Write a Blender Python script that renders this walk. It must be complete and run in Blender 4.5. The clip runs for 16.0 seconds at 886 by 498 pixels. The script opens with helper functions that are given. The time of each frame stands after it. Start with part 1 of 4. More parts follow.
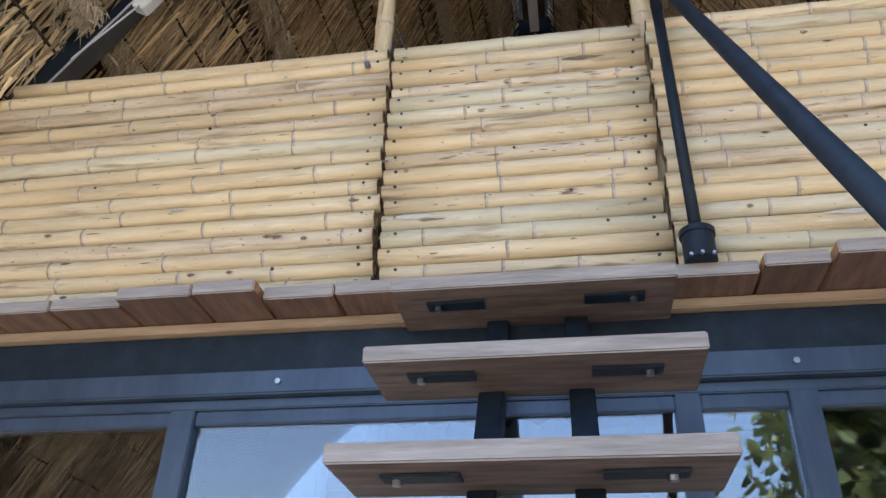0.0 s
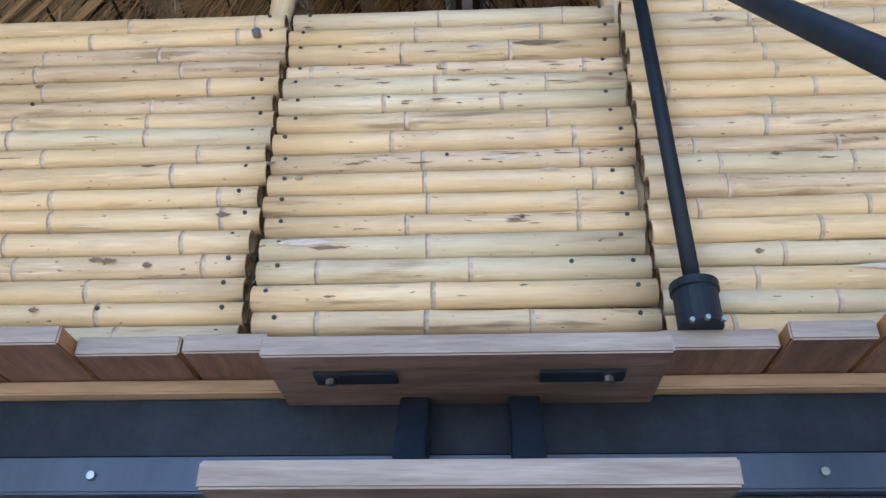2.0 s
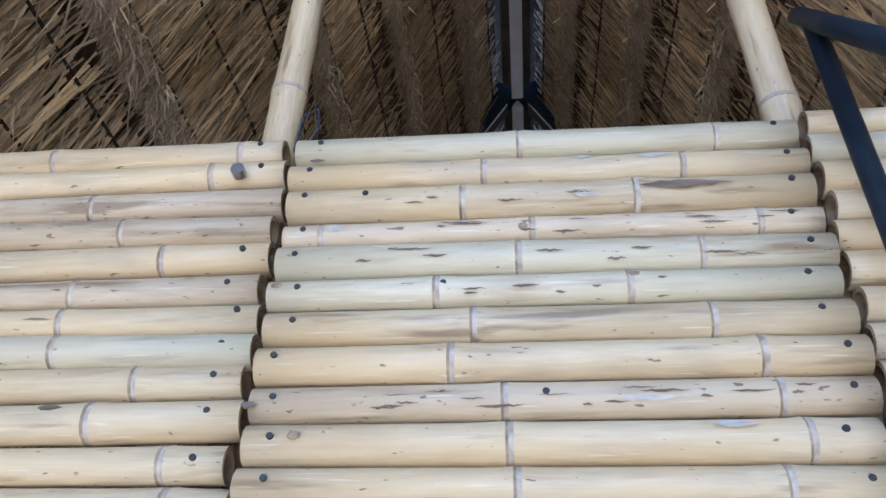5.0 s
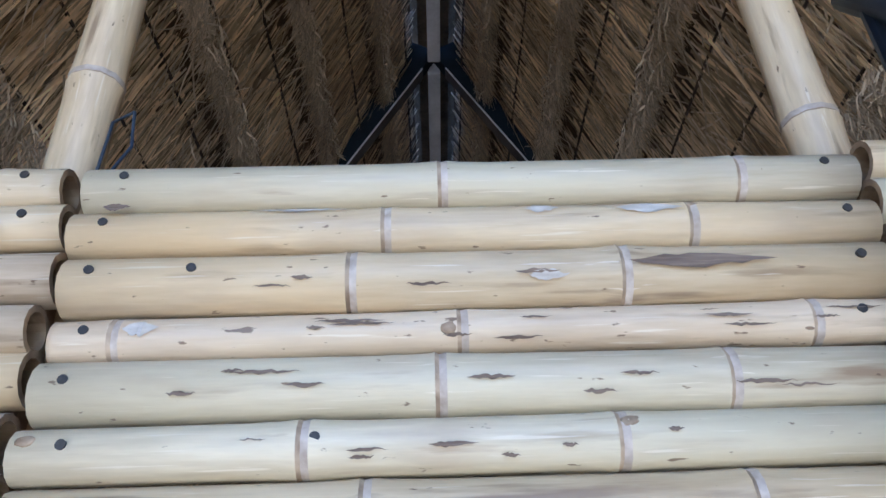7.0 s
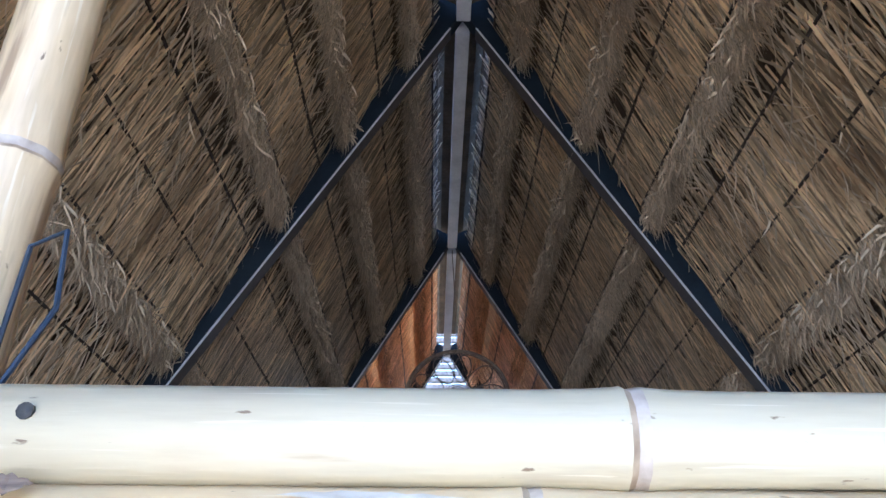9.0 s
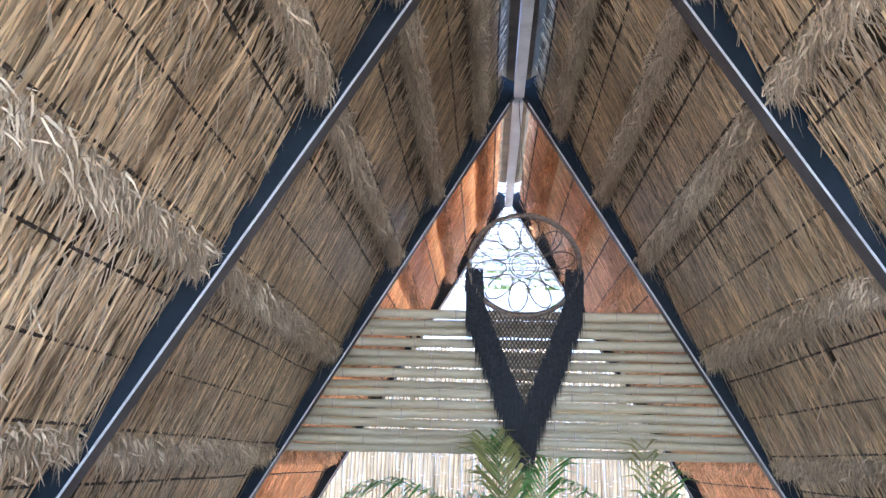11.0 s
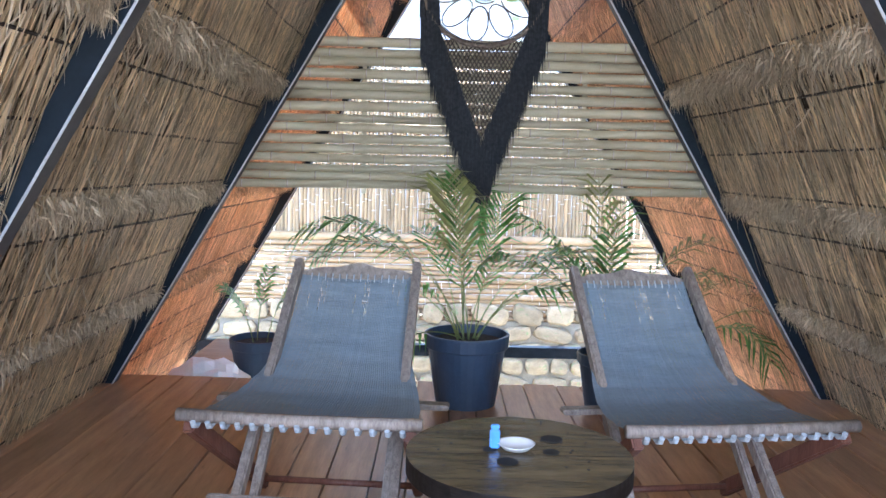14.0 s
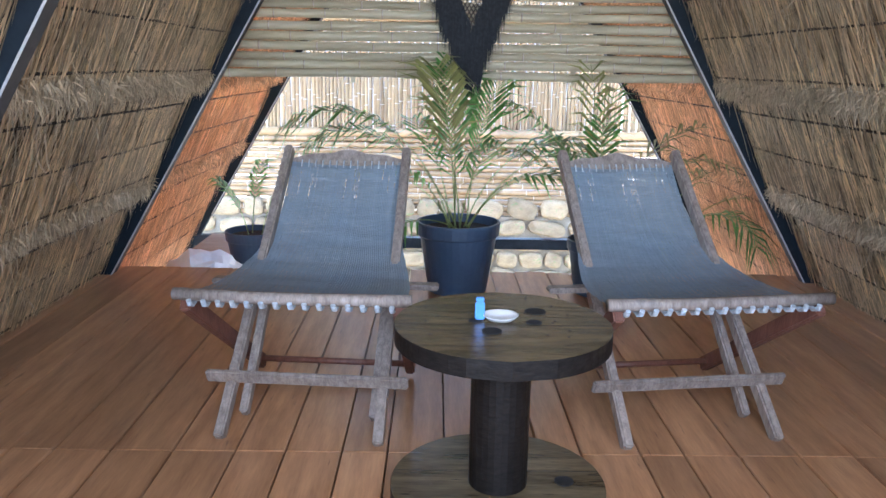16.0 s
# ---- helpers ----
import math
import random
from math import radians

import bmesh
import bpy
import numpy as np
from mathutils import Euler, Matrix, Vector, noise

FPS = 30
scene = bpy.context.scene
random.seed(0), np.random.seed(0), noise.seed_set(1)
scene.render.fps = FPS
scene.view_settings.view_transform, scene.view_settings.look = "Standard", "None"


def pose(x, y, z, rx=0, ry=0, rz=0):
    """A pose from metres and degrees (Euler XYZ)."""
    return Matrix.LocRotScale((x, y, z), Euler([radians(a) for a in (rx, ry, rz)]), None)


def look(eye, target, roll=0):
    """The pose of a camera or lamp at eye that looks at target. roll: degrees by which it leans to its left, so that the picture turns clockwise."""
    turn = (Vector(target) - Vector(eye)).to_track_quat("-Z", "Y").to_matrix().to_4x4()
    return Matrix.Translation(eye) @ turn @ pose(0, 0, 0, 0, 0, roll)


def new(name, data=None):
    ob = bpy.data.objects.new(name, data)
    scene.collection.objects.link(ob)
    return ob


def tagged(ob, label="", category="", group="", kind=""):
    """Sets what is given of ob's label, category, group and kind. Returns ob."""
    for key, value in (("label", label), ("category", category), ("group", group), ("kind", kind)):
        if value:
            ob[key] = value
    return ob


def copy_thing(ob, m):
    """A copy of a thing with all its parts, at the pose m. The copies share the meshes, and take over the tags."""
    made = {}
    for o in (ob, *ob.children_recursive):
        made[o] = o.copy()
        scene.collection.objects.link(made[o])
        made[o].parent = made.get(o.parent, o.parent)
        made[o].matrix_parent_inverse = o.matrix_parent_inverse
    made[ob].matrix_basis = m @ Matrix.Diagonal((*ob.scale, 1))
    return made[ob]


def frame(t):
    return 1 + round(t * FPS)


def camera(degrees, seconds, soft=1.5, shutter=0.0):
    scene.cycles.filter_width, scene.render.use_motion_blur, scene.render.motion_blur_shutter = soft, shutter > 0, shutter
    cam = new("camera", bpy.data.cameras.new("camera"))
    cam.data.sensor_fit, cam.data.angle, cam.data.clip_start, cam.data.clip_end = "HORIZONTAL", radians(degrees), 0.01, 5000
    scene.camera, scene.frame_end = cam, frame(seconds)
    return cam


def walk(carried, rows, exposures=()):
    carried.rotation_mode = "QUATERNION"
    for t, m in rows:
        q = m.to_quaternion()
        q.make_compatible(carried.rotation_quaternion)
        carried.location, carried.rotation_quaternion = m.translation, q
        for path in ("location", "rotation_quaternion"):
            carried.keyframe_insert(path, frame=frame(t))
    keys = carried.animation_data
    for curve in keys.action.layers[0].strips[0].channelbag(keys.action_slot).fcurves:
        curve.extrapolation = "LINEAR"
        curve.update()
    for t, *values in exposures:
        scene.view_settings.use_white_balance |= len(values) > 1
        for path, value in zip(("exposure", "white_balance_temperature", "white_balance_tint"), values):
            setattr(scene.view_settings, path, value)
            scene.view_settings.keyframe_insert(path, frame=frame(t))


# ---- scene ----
cam = camera(58.5, 16.0)
PATH = [
    (0, (0.101, -1.619, 1.595), (-0.199, 0.058, 2.643), 1.7),
    (0.5, (0.076, -1.544, 1.638), (-0.179, 0.136, 2.692), 1.9),
    (1, (0.061, -1.398, 1.782), (-0.053, 0.296, 2.84), 0.9),
    (1.5, (0.041, -1.307, 1.84), (-0.005, 0.383, 2.91), -0.7),
    (2, (0.052, -1.202, 1.94), (-0.042, 0.494, 2.996), 0.6),
    (2.5, (0.047, -1.16, 2.07), (-0.21, 0.524, 3.118), 3.5),
    (3, (0.012, -1.085, 2.171), (-0.174, 0.514, 3.358), 1.6),
    (3.2, (0.007, -1.03, 2.226), (-0.158, 0.527, 3.469), 1.4),
    (5.3, (-0.045, -0.783, 2.549), (-0.228, 0.853, 3.684), 1.9),
    (5.5, (-0.049, -0.744, 2.582), (-0.193, 0.908, 3.7), 1.7),
    (6, (-0.059, -0.659, 2.733), (-0.05, 1.025, 3.812), 0.8),
    (6.5, (-0.069, -0.607, 2.768), (-0.004, 1.09, 3.824), -1.1),
    (7, (-0.04, -0.572, 2.856), (-0.009, 1.121, 3.92), -2.0),
    (7.5, (-0.019, -0.516, 3.0), (-0.008, 1.183, 4.055), -2.6),
    (8, (-0.027, -0.49, 3.033), (-0.064, 1.26, 3.986), -1.4),
    (8.2, (-0.052, -0.478, 3.045), (-0.066, 1.274, 3.999), -1.1),
    (10.3, (-0.179, -0.079, 3.53), (-0.152, 1.788, 4.246), 0.8),
    (10.5, (-0.191, -0.045, 3.563), (-0.204, 1.847, 4.211), 1.2),
    (11, (-0.188, -0.034, 3.586), (-0.299, 1.894, 4.105), 1.6),
    (11.5, (-0.178, -0.014, 3.588), (-0.293, 1.930, 4.044), 1.2),
    (12, (-0.173, 0.047, 3.607), (-0.251, 2.008, 3.991), 1.2),
    (12.5, (-0.186, 0.101, 3.679), (-0.235, 2.084, 3.938), 1.4),
    (13, (-0.187, 0.130, 3.75), (-0.21, 2.128, 3.848), 1.6),
    (13.5, (-0.171, 0.143, 3.764), (-0.164, 2.142, 3.7), 1.8),
    (14, (-0.182, 0.167, 3.761), (-0.171, 2.157, 3.555), 1.4),
    (14.5, (-0.167, 0.166, 3.756), (-0.165, 2.142, 3.451), 0.5),
    (15, (-0.156, 0.153, 3.74), (-0.149, 2.117, 3.362), 0.1),
    (15.5, (-0.149, 0.141, 3.723), (-0.131, 2.094, 3.29), 0.6),
    (16, (-0.149, 0.121, 3.705), (-0.127, 2.068, 3.252), 0.9),
]
walk(cam, [(t, look(eye, target, roll)) for t, eye, target, roll in PATH],
     [(0, 2.05, 6200, 12), (2, 2.2, 5850, 12), (3, 2.25, 5400, 13), (5.5, 2.3, 5150, 13), (8, 2.3, 5100, 13), (10.4, 4.5, 5150, 13), (13, 4.3, 5350, 12), (16, 4.3, 5450, 12)])

# ---- light ----
world = bpy.data.worlds.new("sky_world")
scene.world = world
world.use_nodes = True
wn = world.node_tree
sky = wn.nodes.new("ShaderNodeTexSky")
sky.sky_type, sky.sun_disc = "NISHITA", False
SUN = Vector((-0.42, 0.04, 0.90)).normalized()
sky.sun_elevation = math.asin(SUN.z)
sky.sun_rotation = math.atan2(SUN.x, SUN.y)
bg = wn.nodes["Background"]
wn.links.new(sky.outputs[0], bg.inputs[0])
bg.inputs[1].default_value = 0.15
sun = new("sun", bpy.data.lights.new("sun", "SUN"))
sun.data.energy, sun.data.angle, sun.data.color = 2.3, radians(0.5), (1.0, 0.95, 0.87)
sun.matrix_world = look(SUN * 30, (0, 0, 0))

# added fill lamp just inside the open front gable, boosts its skylight
gable = new("gable_fill", bpy.data.lights.new("gable_fill", "AREA"))
gable.data.shape, gable.data.size, gable.data.size_y = "RECTANGLE", 1.9, 0.9
gable.data.energy, gable.data.color = 2.0, (0.93, 0.96, 1.0)
gable.matrix_world = look((0, 0.34, 3.62), (0, 4.0, 2.5))
gable.data.spread = radians(130)

# ---- materials ----
def mat(name, dark, light, scale=8.0, stretch=(1, 1, 1), rough=0.6, bump=0.2, metal=0.0, vary=0.0, island=False, fine=60.0, spots=None, spot_at=0.62, thin=0.0, bump_dist=0.004):
    """Two scales of noise between two colours, fine relief, optional dark blotches and a change from piece to piece."""
    m = bpy.data.materials.new(name)
    m.use_nodes = True
    nt = m.node_tree
    N, L = nt.nodes.new, nt.links.new
    b = nt.nodes["Principled BSDF"]
    tc, mp = N("ShaderNodeTexCoord"), N("ShaderNodeMapping")
    mp.inputs["Scale"].default_value = stretch
    oi = N("ShaderNodeObjectInfo")
    shift = N("ShaderNodeVectorMath")
    shift.operation = "MULTIPLY_ADD"
    comb = N("ShaderNodeCombineXYZ")
    for i in range(3):
        L(oi.outputs["Random"], comb.inputs[i])
    shift.inputs[1].default_value = (37.0, 91.0, 53.0)
    L(comb.outputs[0], shift.inputs[0])
    L(tc.outputs["Object"], shift.inputs[2])
    L(shift.outputs[0], mp.inputs[0])
    n1, n2 = N("ShaderNodeTexNoise"), N("ShaderNodeTexNoise")
    n1.inputs["Scale"].default_value, n1.inputs["Detail"].default_value = scale, 5
    n2.inputs["Scale"].default_value, n2.inputs["Detail"].default_value = fine, 3
    L(mp.outputs[0], n1.inputs["Vector"])
    L(mp.outputs[0], n2.inputs["Vector"])
    add = N("ShaderNodeMath")
    add.operation = "MULTIPLY_ADD"
    add.inputs[1].default_value = 0.45
    L(n2.outputs[0], add.inputs[0])
    L(n1.outputs[0], add.inputs[2])
    rng = N("ShaderNodeMapRange")
    rng.inputs[1].default_value, rng.inputs[2].default_value = 0.48, 0.98
    L(add.outputs[0], rng.inputs[0])
    mix = N("ShaderNodeMix")
    mix.data_type = "RGBA"
    mix.inputs[6].default_value, mix.inputs[7].default_value = (*dark, 1), (*light, 1)
    L(rng.outputs[0], mix.inputs[0])
    out = mix.outputs[2]
    if spots:
        n3 = N("ShaderNodeTexNoise")
        n3.inputs["Scale"].default_value, n3.inputs["Detail"].default_value = scale * 2.3, 6
        L(mp.outputs[0], n3.inputs["Vector"])
        r3 = N("ShaderNodeMapRange")
        r3.inputs[1].default_value, r3.inputs[2].default_value = spot_at, spot_at + 0.1
        L(n3.outputs[0], r3.inputs[0])
        m3 = N("ShaderNodeMix")
        m3.data_type = "RGBA"
        m3.inputs[7].default_value = (*spots, 1)
        L(r3.outputs[0], m3.inputs[0])
        L(out, m3.inputs[6])
        out = m3.outputs[2]
    if vary:
        src = oi.outputs["Random"]
        if island:
            src = N("ShaderNodeNewGeometry").outputs["Random Per Island"]
        vr = N("ShaderNodeMapRange")
        vr.inputs[3].default_value, vr.inputs[4].default_value = 1 - vary, 1 + vary
        L(src, vr.inputs[0])
        hsv = N("ShaderNodeHueSaturation")
        L(vr.outputs[0], hsv.inputs["Value"])
        L(out, hsv.inputs["Color"])
        out = hsv.outputs[0]
    L(out, b.inputs["Base Color"])
    b.inputs["Roughness"].default_value, b.inputs["Metallic"].default_value = rough, metal
    if bump:
        bp = N("ShaderNodeBump")
        bp.inputs["Strength"].default_value, bp.inputs["Distance"].default_value = bump, bump_dist
        L(add.outputs[0], bp.inputs["Height"])
        L(bp.outputs[0], b.inputs["Normal"])
    if thin:
        tl, mx = N("ShaderNodeBsdfTranslucent"), N("ShaderNodeMixShader")
        L(out, tl.inputs[0])
        mx.inputs[0].default_value = thin
        L(b.outputs[0], mx.inputs[1])
        L(tl.outputs[0], mx.inputs[2])
        L(mx.outputs[0], nt.nodes["Material Output"].inputs[0])
    return m


def glass(name, ior, tint=(1, 1, 1)):
    m = bpy.data.materials.new(name)
    m.use_nodes = True
    nt = m.node_tree
    nt.nodes.remove(nt.nodes["Principled BSDF"])
    fr, tr, gl, mx = (nt.nodes.new("ShaderNode" + k) for k in ("Fresnel", "BsdfTransparent", "BsdfGlossy", "MixShader"))
    fr.inputs[0].default_value, gl.inputs["Roughness"].default_value = ior, 0.02
    tr.inputs[0].default_value = (*tint, 1)
    nt.links.new(fr.outputs[0], mx.inputs[0])
    nt.links.new(tr.outputs[0], mx.inputs[1])
    nt.links.new(gl.outputs[0], mx.inputs[2])
    nt.links.new(mx.outputs[0], nt.nodes["Material Output"].inputs[0])
    return m


def cane_skin(name, dark, light, tint, worn=0.0, vary=0.12):
    """Bamboo skin: long streaks, broad tinted patches, grey-brown stains, small dark specks and pale scratches."""
    m = mat(name, dark, light, 2.2, (1.0, 10, 10), 0.36, 0.22, vary=vary, fine=18, spots=(0.33, 0.24, 0.155), spot_at=0.60 - 0.05 * worn)
    nt = m.node_tree
    N, L = nt.nodes.new, nt.links.new
    b = nt.nodes["Principled BSDF"]
    out = b.inputs["Base Color"].links[0].from_socket
    src = next(k for k in nt.nodes if k.type == "MAPPING").inputs[0].links[0].from_socket

    def layer(stretch, scale, lo, hi, colour, strength, base):
        mp, no, rg, mx = N("ShaderNodeMapping"), N("ShaderNodeTexNoise"), N("ShaderNodeMapRange"), N("ShaderNodeMix")
        mp.inputs["Scale"].default_value = stretch
        no.inputs["Scale"].default_value, no.inputs["Detail"].default_value = scale, 4
        rg.inputs[1].default_value, rg.inputs[2].default_value, rg.inputs[4].default_value = lo, hi, strength
        mx.data_type = "RGBA"
        mx.inputs[7].default_value = (*colour, 1)
        L(src, mp.inputs[0])
        L(mp.outputs[0], no.inputs["Vector"])
        L(no.outputs[0], rg.inputs[0])
        L(rg.outputs[0], mx.inputs[0])
        L(base, mx.inputs[6])
        return mx.outputs[2]
    out = layer((1, 2.5, 2.5), 3.2, 0.42, 0.66, tint, 0.65, out)
    out = layer((1, 3, 3), 7.0, 0.58, 0.75, (0.46, 0.36, 0.25), 0.5, out)
    out = layer((0.35, 9, 9), 26.0, 0.64, 0.70, (0.80, 0.73, 0.60), 0.6, out)
    out = layer((0.6, 1.8, 1.8), 75.0, 0.685 - 0.03 * worn, 0.72 - 0.03 * worn, (0.16, 0.10, 0.06), 0.85, out)
    L(out, b.inputs["Base Color"])
    return m


BAMBOO = cane_skin("bamboo", (0.50, 0.385, 0.235), (0.80, 0.67, 0.455), (0.74, 0.56, 0.32))
BAMBOO_GREEN = cane_skin("bamboo_greenish", (0.46, 0.395, 0.27), (0.73, 0.655, 0.485), (0.625, 0.57, 0.41), vary=0.09)
BAMBOO_WEAR = cane_skin("bamboo_insect_worn", (0.44, 0.32, 0.20), (0.74, 0.62, 0.45), (0.62, 0.505, 0.35), 1.0, 0.08)
BAMBOO_NODE = mat("bamboo_node", (0.24, 0.17, 0.11), (0.50, 0.39, 0.27), 60, rough=0.6, bump=0.4, vary=0.15)
BAMBOO_PALE = mat("bamboo_node_pale", (0.36, 0.29, 0.23), (0.66, 0.59, 0.52), 70, rough=0.6, bump=0.3)
BAMBOO_CUT = mat("bamboo_cut_end", (0.20, 0.13, 0.08), (0.42, 0.31, 0.19), 30, rough=0.8, bump=0.5)
SCREEN = mat("screen_bamboo", (0.40, 0.34, 0.22), (0.60, 0.53, 0.37), 2.5, (1, 6, 6), 0.5, 0.2, vary=0.14, fine=14)
FENCE = mat("fence_cane", (0.185, 0.115, 0.050), (0.33, 0.22, 0.108), 2.5, (1, 1, 1), 0.5, 0.2, vary=0.16, fine=14)
BLACK_STEEL = mat("black_painted_steel", (0.008, 0.014, 0.024), (0.018, 0.029, 0.048), 14, rough=0.5, bump=0.08, fine=90)
RAFTER = mat("rafter_steel", (0.004, 0.008, 0.014), (0.010, 0.018, 0.028), 10, rough=0.6, bump=0.12, fine=70)
# rafter's inward face: the light it catches is painted as a paler grey
RAFTER_SOFFIT_LIT = mat("lit_grey_rafter_underside", (0.045, 0.042, 0.042), (0.09, 0.084, 0.082), 8, rough=0.6, bump=0.1)
GREY_STEEL = mat("grey_primed_steel", (0.40, 0.40, 0.42), (0.58, 0.58, 0.60), 6, rough=0.45, bump=0.05, metal=0.2)
ALU = mat("anodised_aluminium", (0.028, 0.045, 0.080), (0.055, 0.082, 0.130), 9, (1, 1, 0.2), 0.38, 0.04, metal=0.2)
CHROME = mat("galvanised_bolt", (0.28, 0.29, 0.31), (0.50, 0.50, 0.51), 40, rough=0.3, metal=1.0, bump=0.1)
SCREW = mat("dark_screw_head", (0.015, 0.014, 0.014), (0.05, 0.045, 0.04), 200, rough=0.5, bump=0.2)
TREAD = mat("weathered_tread", (0.075, 0.052, 0.043), (0.20, 0.145, 0.12), 5, (1.2, 9, 9), 0.65, 0.35, fine=22, spots=(0.06, 0.04, 0.03), spot_at=0.64)
TREAD_EDGE = mat("greyed_tread_edge", (0.22, 0.195, 0.185), (0.40, 0.365, 0.35), 5, (1, 12, 12), 0.75, 0.4, fine=22)
# deck boards from below: the shade there is painted as a darker brown
DECK_UNDER_SHADE = mat("shaded_deck_board_underside", (0.085, 0.048, 0.036), (0.20, 0.12, 0.088), 5, (9, 1.2, 9), 0.6, 0.3, vary=0.16, fine=22)
DECK = mat("varnished_deck", (0.26, 0.125, 0.058), (0.46, 0.25, 0.125), 3.2, (8, 0.8, 8), 0.30, 0.16, vary=0.17, fine=20, spots=(0.15, 0.07, 0.035), spot_at=0.66)
JOIST = mat("pale_joist", (0.27, 0.185, 0.12), (0.42, 0.31, 0.21), 4, (1, 9, 9), 0.7, 0.25, fine=20)
STRAW = mat("straw", (0.33, 0.22, 0.115), (0.85, 0.66, 0.395), 3, rough=0.45, bump=0, vary=0.72, island=True, fine=20)
STRAW_LOOSE = mat("bleached_straw", (0.36, 0.275, 0.175), (0.70, 0.585, 0.42), 3, rough=0.6, bump=0, vary=0.4, island=True, fine=20)
# rear bay straw: the sun's orange glow is painted into the base colour
STRAW_GLOW = mat("straw_painted_sun_glow", (0.46, 0.235, 0.10), (0.84, 0.54, 0.30), 3, rough=0.6, bump=0, vary=0.6, island=True, fine=20, thin=0.4)
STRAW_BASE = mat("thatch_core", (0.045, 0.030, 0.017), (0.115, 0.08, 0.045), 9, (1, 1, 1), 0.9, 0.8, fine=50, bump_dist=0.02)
# rear bay core: same painted sun glow, rust-orange and partly translucent
GLOW_BASE = mat("thatch_core_painted_sun_glow", (0.16, 0.065, 0.022), (0.36, 0.17, 0.065), 9, (1, 1, 1), 0.9, 0.8, fine=50, bump_dist=0.02, thin=0.18)
BATTEN = mat("dark_batten_rod", (0.025, 0.017, 0.012), (0.06, 0.042, 0.03), 20, rough=0.7, bump=0.2)
CHAIR_WOOD = mat("greyed_chair_wood", (0.15, 0.118, 0.10), (0.34, 0.285, 0.245), 6, (9, 9, 1.4), 0.55, 0.25, vary=0.15, fine=24)
CHAIR_RED = mat("red_brown_chair_wood", (0.10, 0.035, 0.022), (0.20, 0.085, 0.055), 6, (9, 9, 1.4), 0.5, 0.25, fine=24)
SLING = mat("blue_grey_cord", (0.165, 0.205, 0.245), (0.235, 0.28, 0.325), 26, (1, 6, 6), 0.55, 0.3, vary=0.07, island=True, fine=160)
CORD = mat("pale_cord", (0.30, 0.34, 0.38), (0.50, 0.54, 0.58), 60, rough=0.7, bump=0.3)
SPOOL = mat("dark_stained_spool_wood", (0.040, 0.028, 0.014), (0.150, 0.112, 0.062), 4, (1.0, 9, 9), 0.27, 0.22, fine=24, spots=(0.018, 0.014, 0.009), spot_at=0.60, vary=0.12)
# spool rim and drum: backlit shade is put into a near-black colour
SPOOL_SIDE_SHADE = mat("shaded_spool_side", (0.005, 0.004, 0.004), (0.016, 0.013, 0.011), 30, (1, 1, 3), 0.5, 0.3)
SPOOL_HOLE = mat("spool_hole", (0.004, 0.004, 0.004), (0.012, 0.010, 0.009), 30, rough=0.9, bump=0)
POT = mat("slate_blue_plastic_pot", (0.036, 0.058, 0.098), (0.056, 0.084, 0.132), 7, rough=0.42, bump=0.05)
SOIL = mat("potting_soil", (0.02, 0.014, 0.01), (0.07, 0.05, 0.035), 40, rough=0.95, bump=1.0, bump_dist=0.02)
LEAF = mat("palm_leaf", (0.06, 0.165, 0.03), (0.16, 0.32, 0.075), 6, rough=0.42, bump=0, vary=0.3, island=True)
LEAF_OLD = mat("yellowing_palm_leaf", (0.16, 0.17, 0.05), (0.30, 0.28, 0.10), 6, rough=0.5, bump=0, vary=0.3, island=True)
STEM = mat("palm_stem", (0.12, 0.17, 0.05), (0.28, 0.30, 0.11), 12, rough=0.5, bump=0.1)
TREE_LEAF = mat("tree_leaf", (0.07, 0.11, 0.02), (0.22, 0.26, 0.07), 2, rough=0.5, bump=0, vary=0.45, island=True)
BARK = mat("bark", (0.10, 0.075, 0.05), (0.24, 0.19, 0.14), 6, (3, 3, 0.6), 0.9, 0.8, bump_dist=0.02)
STONE = mat("limestone_rubble", (0.17, 0.125, 0.07), (0.32, 0.245, 0.145), 3, rough=0.9, bump=0.7, vary=0.22, fine=25, spots=(0.16, 0.19, 0.08), spot_at=0.6, bump_dist=0.02)
MORTAR = mat("mortar", (0.15, 0.125, 0.09), (0.27, 0.23, 0.17), 8, rough=0.95, bump=0.6)
GROUND = mat("sandy_ground", (0.30, 0.25, 0.18), (0.50, 0.43, 0.33), 0.8, rough=0.95, bump=0.6, fine=12, bump_dist=0.03)
YARN = mat("black_macrame_yarn", (0.008, 0.009, 0.012), (0.028, 0.030, 0.036), 60, rough=0.85, bump=0.3, vary=0.3, island=True)
YARN_BROWN = mat("brown_crochet_thread", (0.07, 0.055, 0.045), (0.16, 0.13, 0.10), 40, rough=0.85, bump=0.2)
HOOP = mat("wrapped_hoop", (0.12, 0.09, 0.065), (0.26, 0.20, 0.15), 60, rough=0.8, bump=0.5)
PLASTER = mat("dim_plaster", (0.40, 0.38, 0.36), (0.52, 0.50, 0.47), 3, rough=0.9, bump=0.1)
CURTAIN = mat("white_curtain_cloth", (0.74, 0.75, 0.76), (0.86, 0.86, 0.86), 3, (6, 6, 0.3), 0.9, 0.15)
CEIL = mat("red_brown_ceiling_boards", (0.17, 0.075, 0.05), (0.32, 0.16, 0.11), 3, (1, 6, 6), 0.5, 0.2, vary=0.15)
WHITE_PAINT = mat("white_glazed_ceramic", (0.72, 0.73, 0.75), (0.84, 0.85, 0.86), 9, rough=0.25, bump=0.02)
BLUE = mat("blue_lighter_plastic", (0.07, 0.22, 0.62), (0.11, 0.32, 0.78), 9, rough=0.3, bump=0.02)
